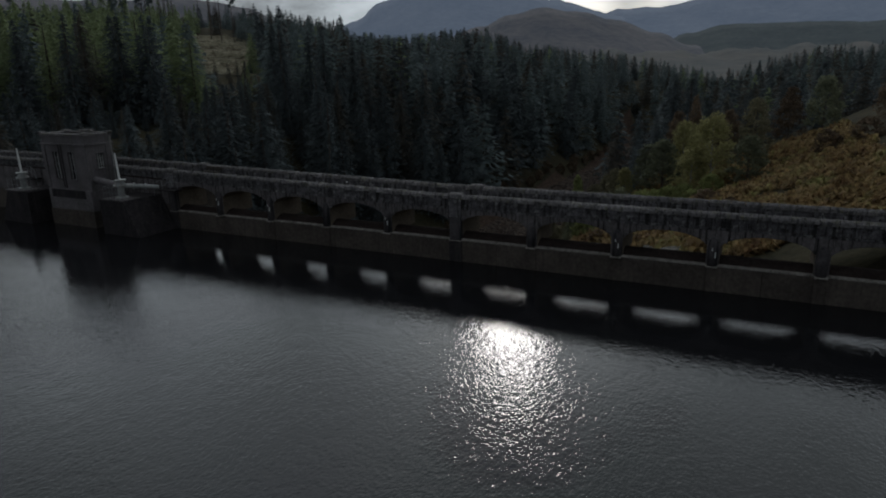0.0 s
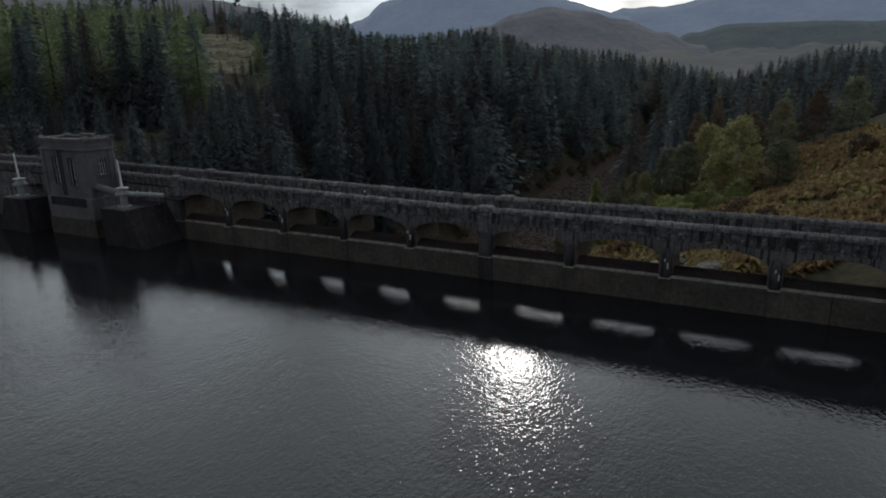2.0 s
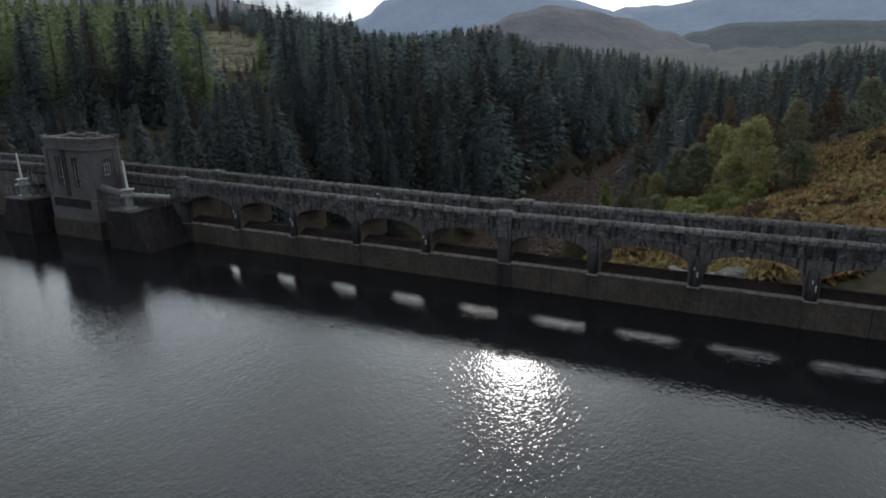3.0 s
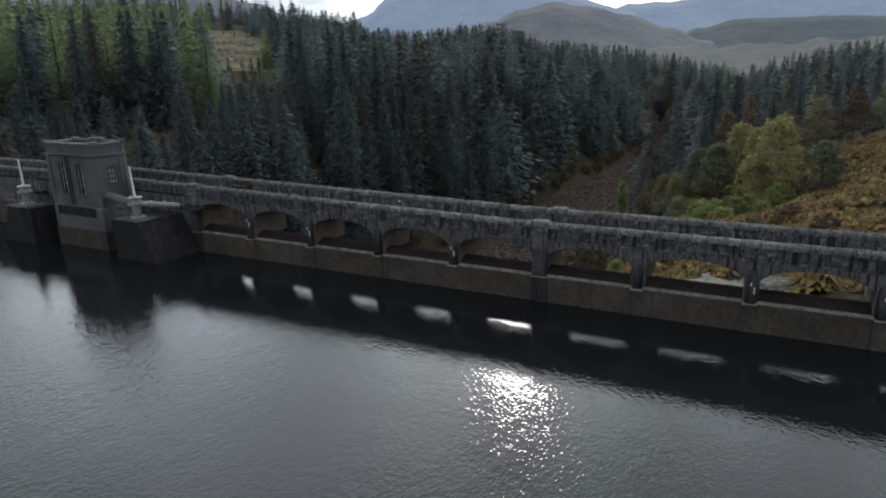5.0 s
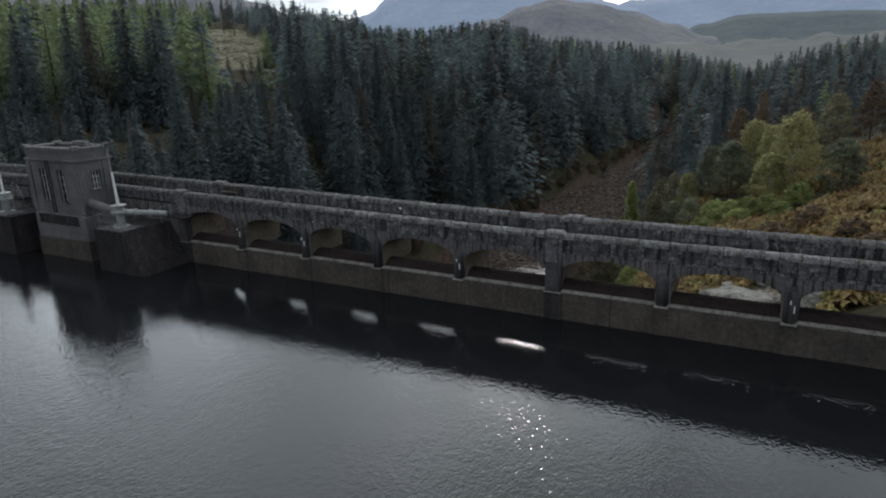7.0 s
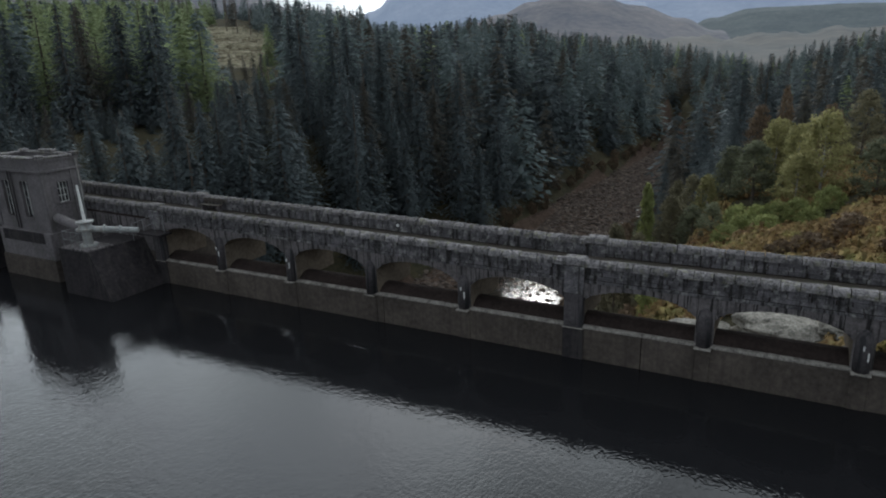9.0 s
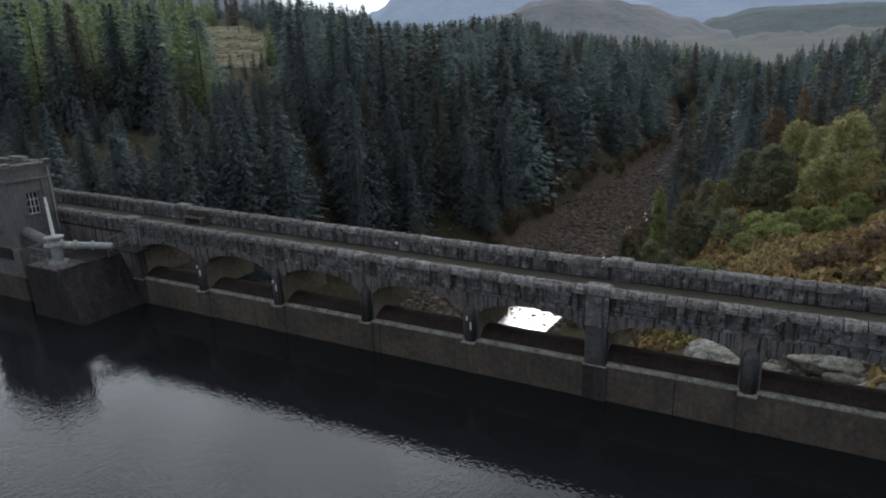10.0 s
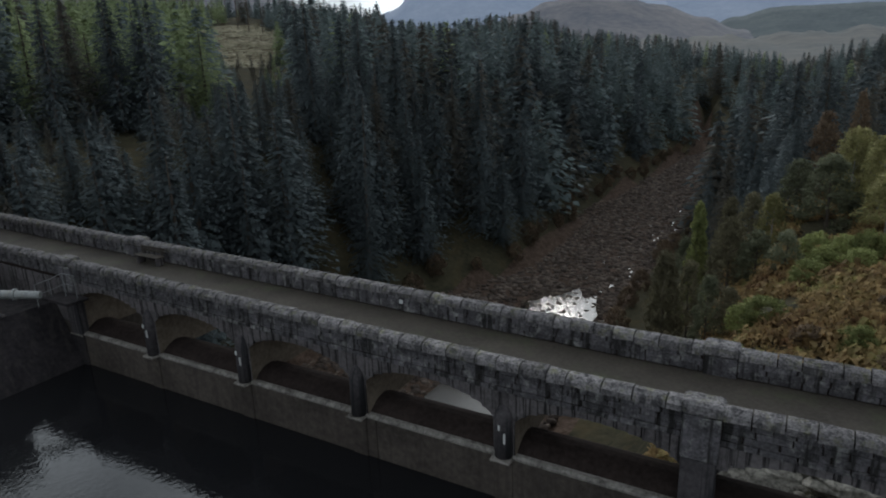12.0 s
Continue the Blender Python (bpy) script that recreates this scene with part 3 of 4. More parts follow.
def major_pier(x):
    bm = bmesh.new()
    box(bm, x - 0.46, x + 0.46, -0.10, 0.5, 3.12, CREST - 0.30, 0.03)
    p = part("pilaster", raised(bm, 2.0), M_STONE, dam)
    part("pier_shaft", raised(box(bmesh.new(), x - 0.43, x + 0.43, -0.07, 0.3, SILL - 0.1, 3.12, 0.02), 2.0), M_PIER, p)
    part("pier_foot", box(bmesh.new(), x - 0.47, x + 0.47, -0.09, 0.2, -3.0, SILL - 0.1, 0.02), M_BLACK, p)
    part("footing", box(bmesh.new(), x - 0.48, x + 0.48, -0.13, -0.07, SILL - 0.14, SILL - 0.08, 0.015), M_LIP, p)
    part("pier_cap", raised(box(bmesh.new(), x - 0.50, x + 0.50, -0.14, 0.52, CREST - 0.29, CREST + 0.09, 0.07), 2.0), M_COPING, p)
    part("pilaster", raised(box(bmesh.new(), x - 0.46, x + 0.46, 3.56, 4.12, ROAD - 0.02, CREST - 0.30, 0.03), 2.0), M_STONE, p)
    part("pier_cap", raised(box(bmesh.new(), x - 0.50, x + 0.50, 3.52, 4.16, CREST - 0.29, CREST + 0.09, 0.07), 2.0), M_COPING, p)


spillway()
bridge()
k = -4
while k * PITCH < X_RIGHT:
    if k not in (0, 5):
        minor_pier(k * PITCH, k % 3 != 1)
    k += 1
for x in MAJOR:
    major_pier(x)

# ---- the tower ----
TX0, TX1, TY0, TY1 = -40.3, -34.3, -2.5, 0.1


def tower():
    t = thing("gatehouse_tower", "square rendered gatehouse tower with parapet and tall dark windows", "tower", ((TX0 + TX1) / 2, (TY0 + TY1) / 2, 0))
    o = Vector(t.location)

    def add(name, bm, mat, parent=t, label=""):
        bmesh.ops.translate(bm, verts=bm.verts[:], vec=-o)
        return part(name, bm, mat, parent, label)

    # front and side walls with real openings
    wins_f = [(-39.05, -38.25), (-36.95, -36.1)]
    zf0, zf1 = 4.2, 6.6
    bm = bmesh.new()
    xs = [TX0, wins_f[0][0], wins_f[0][1], wins_f[1][0], wins_f[1][1], TX1]
    for i in range(5):
        if i % 2 == 0:
            box(bm, xs[i], xs[i + 1], TY0, TY0 + 0.35, 3.3, 7.9)
        else:
            box(bm, xs[i], xs[i + 1], TY0, TY0 + 0.35, 3.3, zf0)
            box(bm, xs[i], xs[i + 1], TY0, TY0 + 0.35, zf1, 7.9)
    add("front_wall", bm, M_TOWER)
    bm = bmesh.new()
    ya, yb = -1.6, -0.85
    box(bm, TX1 - 0.35, TX1, TY0 + 0.352, ya, 3.3, 7.9)
    box(bm, TX1 - 0.35, TX1, yb, TY1, 3.3, 7.9)
    box(bm, TX1 - 0.35, TX1, ya, yb, 3.3, 5.15)
    box(bm, TX1 - 0.35, TX1, ya, yb, 6.5, 7.9)
    add("side_wall", bm, M_TOWER)
    bm = bmesh.new()
    box(bm, TX0, TX0 + 0.35, TY0 + 0.352, TY1, 3.3, 7.9)
    add("side_wall", bm, M_TOWER)
    bm = bmesh.new()
    box(bm, TX0 + 0.352, TX1 - 0.352, TY1 - 0.35, TY1, 3.3, 7.9)
    add("back_wall", bm, M_TOWER)
    for a, b in wins_f:
        w = add("window", box(bmesh.new(), a, b, TY0 + 0.22, TY0 + 0.25, zf0, zf1), M_DARK, label="dark tall window")
        for x in (a + 0.02, (a + b) / 2, b - 0.02):
            add("glazing_bar", box(bmesh.new(), x - 0.018, x + 0.018, TY0 + 0.19, TY0 + 0.216, zf0, zf1), M_FRAME, w)
        for z in (4.95, 5.5, 6.05):
            add("glazing_bar", box(bmesh.new(), a, b, TY0 + 0.192, TY0 + 0.217, z - 0.015, z + 0.015), M_FRAME, w)
        add("window_sill", box(bmesh.new(), a - 0.1, b + 0.1, TY0 - 0.08, TY0 + 0.18, zf0 - 0.12, zf0, 0.02), M_TOWER, w)
    w = add("window", box(bmesh.new(), TX1 - 0.25, TX1 - 0.22, ya, yb, 5.15, 6.5), M_DARK, label="small barred window")
    for y in (ya + 0.03, ya + 0.26, ya + 0.49, yb - 0.03):
        add("glazing_bar", box(bmesh.new(), TX1 - 0.216, TX1 - 0.17, y - 0.022, y + 0.022, 5.15, 6.5), M_FRAME, w)
    for z in (5.18, 5.6, 6.05, 6.47):
        add("glazing_bar", box(bmesh.new(), TX1 - 0.218, TX1 - 0.172, ya, yb, z - 0.022, z + 0.022), M_FRAME, w)
    add("window_sill", box(bmesh.new(), TX1 - 0.15, TX1 + 0.07, ya - 0.08, yb + 0.08, 5.03, 5.15, 0.02), M_TOWER, w)
    # corner and middle pilasters
    for x in (TX0 - 0.06, TX1 - 0.36):
        add("pilaster", box(bmesh.new(), x, x + 0.42, TY0 - 0.09, TY0 - 0.002, 3.4, 7.2, 0.015), M_TOWER)
    for y in (TY0 - 0.05, TY1 - 0.72):
        add("pilaster", box(bmesh.new(), TX1 + 0.002, TX1 + 0.09, y, y + 0.42, 3.4, 7.2, 0.015), M_TOWER)
    # string course, parapet, coping, roof
    bm = bmesh.new()
    for x0, x1, y0, y1 in ((TX0 - 0.14, TX1 + 0.14, TY0 - 0.14, TY0 - 0.003), (TX1 + 0.003, TX1 + 0.14, TY0 - 0.003, TY1 + 0.1), (TX0 - 0.14, TX0 - 0.003, TY0 - 0.003, TY1 + 0.1)):
        box(bm, x0, x1, y0, y1, 7.22, 7.38, 0.02)
    add("string_course", bm, M_TOWER)
    bm = bmesh.new()
    for x0, x1, y0, y1 in ((TX0 - 0.06, TX1 + 0.06, TY0 - 0.06, TY0 + 0.3), (TX0 - 0.06, TX1 + 0.06, TY1 - 0.3, TY1 + 0.06), (TX0 - 0.06, TX0 + 0.3, TY0 + 0.302, TY1 - 0.302), (TX1 - 0.3, TX1 + 0.06, TY0 + 0.302, TY1 - 0.302)):
        box(bm, x0, x1, y0, y1, 7.903, 8.08)
    add("parapet", bm, M_TOWER)
    for x0, x1, y0, y1 in ((TX0 - 0.12, TX1 + 0.12, TY0 - 0.12, TY0 + 0.34), (TX0 - 0.12, TX1 + 0.12, TY1 - 0.34, TY1 + 0.12), (TX0 - 0.12, TX0 + 0.34, TY0 + 0.342, TY1 - 0.342), (TX1 - 0.34, TX1 + 0.12, TY0 + 0.342, TY1 - 0.342)):
        add("coping", box(bmesh.new(), x0, x1, y0, y1, 8.082, 8.24, 0.05), M_COPING)
    for x in (TX0 - 0.14, TX1 - 0.38):
        for y in (TY0 - 0.14, TY1 - 0.38):
            add("corner_block", box(bmesh.new(), x, x + 0.52, y, y + 0.52, 8.2, 8.36, 0.05), M_COPING)
    add("merlon", box(bmesh.new(), (TX0 + TX1) / 2 - 0.8, (TX0 + TX1) / 2 + 0.8, TY1 - 0.34, TY1 + 0.1, 8.242, 8.42, 0.05), M_COPING)
    add("flat_roof", box(bmesh.new(), TX0 + 0.3, TX1 - 0.3, TY0 + 0.3, TY1 - 0.3, 7.6, 7.72), M_ROOF)
    # plinth standing in the water
    add("plinth", box(bmesh.new(), TX0 + 0.25, TX1 + 0.2, TY0 - 0.3, TY1, 1.45, 3.3, 0.04), M_TOWER)
    # flat panel in place of a wet recess, the recess's shade in its colour
    add("wet_recess", box(bmesh.new(), TX0 + 0.75, TX1 - 0.55, TY0 - 0.33, TY0 - 0.303, 2.55, 3.28), M_BLACK)
    for x in (-37.85, -37.55):
        add("downpipe", tube(bmesh.new(), (x, TY0 - 0.13, 3.4), (x, TY0 - 0.13, 7.3), 0.045, seg=8), M_BLACK)
    add("foundation", box(bmesh.new(), TX0 + 0.2, TX1 + 0.25, TY0 - 0.35, TY1, -8, 1.45), M_WET)
    add("downpipe", tube(bmesh.new(), (TX1 + 0.1, TY1 - 0.2, 3.8), (TX1 + 0.1, TY1 - 0.2, 7.9), 0.05), M_STEEL)


tower()


# ---- valve platforms ----
def platform(cx, flip):
    """Concrete intake block with a battered side, standing in the water beside the tower."""
    t = thing("intake_block", "dark wet concrete intake block rising from the water", "intake", (cx, -2, 0), group="intake blocks")
    bm = bmesh.new()
    s = 1 if not flip else -1
    pts = [(-1.75, 2.95), (1.2, 2.95), (3.0, -0.6), (3.2, -6), (-1.75, -6)]
    extrude(bm, [(s * u, v) for u, v in pts], "y", -1.9, 1.95)
    part("body", bm, M_BLACK, t)
    part("deck", box(bmesh.new(), -1.5, 1.2, -1.95, -0.2, 2.953, 3.05, 0.02), M_CONC, t)
    v = thing("inlet_valve", "grey painted steel inlet valve with mast and pipe", "valve", (cx, -3.0, 3.05), group="inlet valves")
    part("base_flange", tube(bmesh.new(), (0, 0, 0), (0, 0, 0.12), 0.52, seg=20), M_STEEL, v)
    part("body", tube(bmesh.new(), (0, 0, 0.1), (0, 0, 1.0), 0.28, seg=20), M_STEEL, v, smooth=False)
    bm = bmesh.new()
    tube(bm, (0, 0, 1.0), (0, 0, 1.12), 0.56, seg=20)
    tube(bm, (0, 0, 1.12), (0, 0, 1.45), 0.44, 0.30, seg=20)
    tube(bm, (0, 0, 1.45), (0, 0, 1.55), 0.50, seg=20)
    part("bonnet", bm, M_STEEL, v)
    part("pipe", tube(bmesh.new(), (0.2 * s, 0.1, 1.05), (2.5 * s, 1.75, 0.8), 0.21, 0.17, seg=16), M_STEEL, v)
    part("pipe_flange", tube(bmesh.new(), (0.85 * s, 0.57, 1.0), (0.93 * s, 0.625, 0.985), 0.28, seg=16), M_STEEL, v)
    part("pipe_flange", tube(bmesh.new(), (1.6 * s, 1.11, 0.905), (1.67 * s, 1.16, 0.9), 0.26, seg=16), M_STEEL, v)
    part("mast", tube(bmesh.new(), (0, 0, 1.5), (-0.25, 0.1, 3.75), 0.10, 0.06, seg=10), M_PAINT, v)
    if not flip:
        part("pipe", tube(bmesh.new(), (-0.3, 0.05, 1.0), (-4.3, 0.9, 1.2), 0.3, seg=16), M_TOWER, v, "large rendered pipe into the tower")
    r = thing("platform_railing", "galvanised tubular railing round the valve platform", "railing", (cx, -3.9, 3.05), group="platform railings")
    corners = [(-1.2 * s, 0.9), (-1.2 * s, 0.1), (-0.4 * s, 0.1), (0.4 * s, 0.1), (1.1 * s, 0.1)]
    for x, y in corners:
        part("post", tube(bmesh.new(), (x, y, 0), (x, y, 1.0), 0.02, seg=6), M_RAIL, r)
    for z in (0.5, 1.0):
        for p, q in zip(corners, corners[1:]):
            part("rail", tube(bmesh.new(), (*p, z), (*q, z), 0.016, seg=6), M_RAIL, r)
    g = thing("stair_railing", "galvanised handrail of the steps down to the valve platform", "railing", (cx + 1.4 * s, -0.9, 3.05), group="stair railings")
    stops = [(0, 0, 0), (0.7 * s, 0.3, 0.25), (1.5 * s, 0.5, 0.6), (2.3 * s, 0.55, 0.6)]
    for x, y, z in stops:
        part("post", tube(bmesh.new(), (x, y, z - 0.1), (x, y, z + 1.0), 0.02, seg=6), M_RAIL, g)
    for dz in (0.5, 1.0):
        for p, q in zip(stops, stops[1:]):
            part("rail", tube(bmesh.new(), (p[0], p[1], p[2] + dz), (q[0], q[1], q[2] + dz), 0.016, seg=6), M_RAIL, g)
    part("landing", box(bmesh.new(), min(0.6 * s, 2.6 * s), max(0.6 * s, 2.6 * s), -0.1, 0.86, 0.38, 0.5), M_BLACK, g)


platform(-29.8, False)
platform(-43.4, True)


def bench(x, y):
    b = thing("bench", "weathered timber bench against the far parapet", "bench", (x, y, ROAD + 0.08 + lift(x)))
    for dx in (-0.7, 0.7):
        part("leg", box(bmesh.new(), dx - 0.06, dx + 0.06, -0.25, 0.12, 0, 0.4, 0.01), M_CONC, b)
    for i in range(3):
        part("slat", box(bmesh.new(), -0.9, 0.9, -0.27 + i * 0.14, -0.15 + i * 0.14, 0.402, 0.45, 0.01), M_WOOD, b)
    for i in range(2):
        part("slat", box(bmesh.new(), -0.9, 0.9, 0.16, 0.2, 0.55 + i * 0.15, 0.67 + i * 0.15, 0.01), M_WOOD, b)
    for dx in (-0.7, 0.7):
        part("back_post", box(bmesh.new(), dx - 0.04, dx + 0.04, 0.122, 0.158, 0, 0.84), M_WOOD, b)


bench(-25.6, 3.2)

# ---- trees ----


def grown(name, crown, mat):
    return raw_mesh(name, crown[0], crown[1], mat, normals=crown[2])


def soft(V, F, N):
    """Leaves shaded as one soft mass: unit normals, with every leaf turned to face the way they point."""
    N = N / np.linalg.norm(N, axis=1)[:, None]
    G = np.cross(V[F[:, 1]] - V[F[:, 0]], V[F[:, 2]] - V[F[:, 0]])
    back = (G * N[F[:, 0]]).sum(axis=1) < 0
    F = F.copy()
    F[back] = F[back][:, ::-1]
    return V, F, N


def frond_tree(h, r, levels, per, seed, sprays=8, size=0.17, bare=0.05):
    """Crown of a conifer: uneven whorls of drooping branches, each set with small sprays of needles. Returns points, triangles and normals."""
    rng = np.random.RandomState(seed)
    V, F = [], []
    lump = rng.uniform(0.72, 1.18, size=(10, 6))
    for i in range(levels):
        u = min(max((i + rng.uniform(-0.5, 0.5)) / levels, 0), 0.985)
        rad = r * (1 - u) ** 0.82 * (1.0 if u > 0.1 else 0.8)
        k = max(4, int(per * (1 - 0.6 * u)))
        off = rng.uniform(0, 6.28)
        for j in range(k):
            a = off + 6.283 * (j + rng.uniform(-0.45, 0.45)) / k
            z0 = h * (bare + (1 - bare) * u) + rng.uniform(-0.3, 0.3)
            L = rad * rng.uniform(0.5, 1.12) * lump[int(u * 9.9)][int(a * 6 / 6.2832) % 6] + 0.15
            fall = rng.uniform(0.1, 0.5)
            c, s = math.cos(a), math.sin(a)
            for q in range(sprays):
                g = (q + rng.uniform(0.35, 1.0)) / sprays
                d = L * g
                z = z0 - L * fall * g * g
                w = size * rng.uniform(0.6, 1.3) * (0.6 + 0.14 * L)
                b = a + rng.uniform(-0.9, 0.9)
                cb, sb = math.cos(b), math.sin(b)
                x, y = c * d + rng.uniform(-0.12, 0.12) * L * s, s * d - rng.uniform(-0.12, 0.12) * L * c
                tilt = rng.uniform(-0.8, 0.8)
                n = len(V)
                V += [(x - cb * w * 1.2, y - sb * w * 1.2, z + w * 0.25), (x - sb * w * 0.62, y + cb * w * 0.62, z - tilt * w),
                      (x + cb * w * 1.6, y + sb * w * 1.6, z - w * rng.uniform(0.3, 1.1)), (x + sb * w * 0.62, y - cb * w * 0.62, z + tilt * w * 0.6)]
                F += [(n, n + 1, n + 2), (n, n + 2, n + 3)]
    n = len(V)
    t = 0.14
    V += [(t, 0, h * 0.94), (-t, t, h * 0.94), (-t, -t, h * 0.94), (0, 0, h * 1.01)]
    F += [(n, n + 1, n + 3), (n + 1, n + 2, n + 3), (n + 2, n, n + 3)]
    V, F = np.array(V), np.array(F)
    out = V * (1, 1, 0) / (np.linalg.norm(V[:, :2], axis=1) + 0.2)[:, None]
    return soft(V, F, out + np.array((0, 0, 0.6)) + np.repeat(rng.normal(size=(len(V) // 4 + 1, 3)) * 0.08, 4, axis=0)[:len(V)])


def trunk_mesh(name, h, r, mat, limbs=0, seed=0, spread=2.0):
    rng = random.Random(seed)
    bm = bmesh.new()
    bend = Vector((rng.uniform(-0.03, 0.03), rng.uniform(-0.03, 0.03), 0)) * h
    tube(bm, (0, 0, -0.6), bend * 0.3 + Vector((0, 0, h * 0.45)), r, r * 0.7, 8)
    tube(bm, bend * 0.3 + Vector((0, 0, h * 0.45)), bend + Vector((0, 0, h * 0.96)), r * 0.7, r * 0.12, 8)
    me = bpy.data.meshes.new(name)
    bm.to_mesh(me)
    bm.free()
    me.materials.append(mat)
    boughs = []
    for i in range(limbs):
        a = i * 2.4 + rng.uniform(-0.4, 0.4)
        z = h * (0.22 + 0.55 * i / max(1, limbs))
        d = spread * rng.uniform(0.5, 0.9)
        bm = tube(bmesh.new(), (bend.x * 0.4, bend.y * 0.4, z), (math.cos(a) * d, math.sin(a) * d, z + d * rng.uniform(0.5, 1.0)), r * 0.4, r * 0.08, 5)
        lm = bpy.data.meshes.new("limb")
        bm.to_mesh(lm)
        bm.free()
        lm.materials.append(mat)
        boughs.append(lm)
    return me, boughs


def leaf_crown(h, r, clumps, leaves, seed, size=0.28, base=0.25, shape="oval", cone=0.0):
    """Crown of a broadleaf: leaf sprays gathered in clumps of uneven size, with gaps between them."""
    rng = np.random.RandomState(seed)
    V, F, N = [], [], []
    mid = np.array([0, 0, h * (base + 0.4 * (1 - base))])
    for _ in range(clumps):
        u = rng.uniform(0, 1) ** 0.8
        prof = math.sin(math.pi * min(1, 0.12 + 0.88 * u)) ** 0.6 if shape == "oval" else (1 - u) ** 0.7 + 0.05
        if shape == "full":   # leafy down to the ground, narrowing upwards
            prof = (1 - u) ** 0.5 * (0.72 + 0.28 * min(1, u * 5)) + 0.06
        prof = prof * (1 - cone * u)
        a, d = rng.uniform(0, 6.283), r * prof * rng.uniform(0.25, 1.0) ** 0.5
        c = np.array([math.cos(a) * d, math.sin(a) * d, h * (base + (1 - base) * u)])
        cr = r * rng.uniform(0.12, 0.30)
        p = rng.normal(size=(leaves, 3))
        p /= np.linalg.norm(p, axis=1)[:, None]
        p *= (rng.uniform(0.3, 1.0, leaves) ** 0.4)[:, None] * cr * np.array([1, 1, 0.75])
        lean = (c - mid) / np.array([r, r, h * 0.6])
        for q in p + c:
            N += [(q - c) / cr * 0.7 + lean * 0.7 + np.array((0, 0, 0.15)) + rng.normal(size=3) * 0.2] * 4
            s = size * rng.uniform(0.5, 1.3)
            e = rng.normal(size=(2, 3)) * s
            n = len(V)
            V += [q - e[0] * 0.5, q + e[0] * 0.5 - e[1] * 0.2, q + e[1] * 0.7, q - e[0] * 0.35 + e[1] * 0.55]
            F += [(n, n + 1, n + 2), (n, n + 2, n + 3)]
    return soft(np.array(V), np.array(F), np.array(N))


def placed(name, label, category, group, crown, trunk, x, y, scale, turn, z=None, sink=0.0):
    t = new(name)
    t.location = (x, y, (height(x, y) if z is None else z) - sink)
    t.rotation_euler = (0, 0, turn)
    t.scale = (scale[0], scale[0], scale[1])
    tagged(t, label, category, group)
    o = new("crown", crown)
    o.parent = t
    if trunk:
        o = new("trunk", trunk[0])
        o.parent = t
        for lm in trunk[1]:
            q = new("limb", lm)
            q.parent = o
    return t


SPRUCES = [grown("spruce_crown", frond_tree(18, 3.5 + 0.5 * (s % 3), 48, 19, 20 + s), (M_SPRUCE_SHADE, M_SPRUCE_SHADE, M_SPRUCE_SHADE, M_SPRUCE_SHADE, M_OLIVE, M_SPRUCE_SHADE)[s]) for s in range(6)]


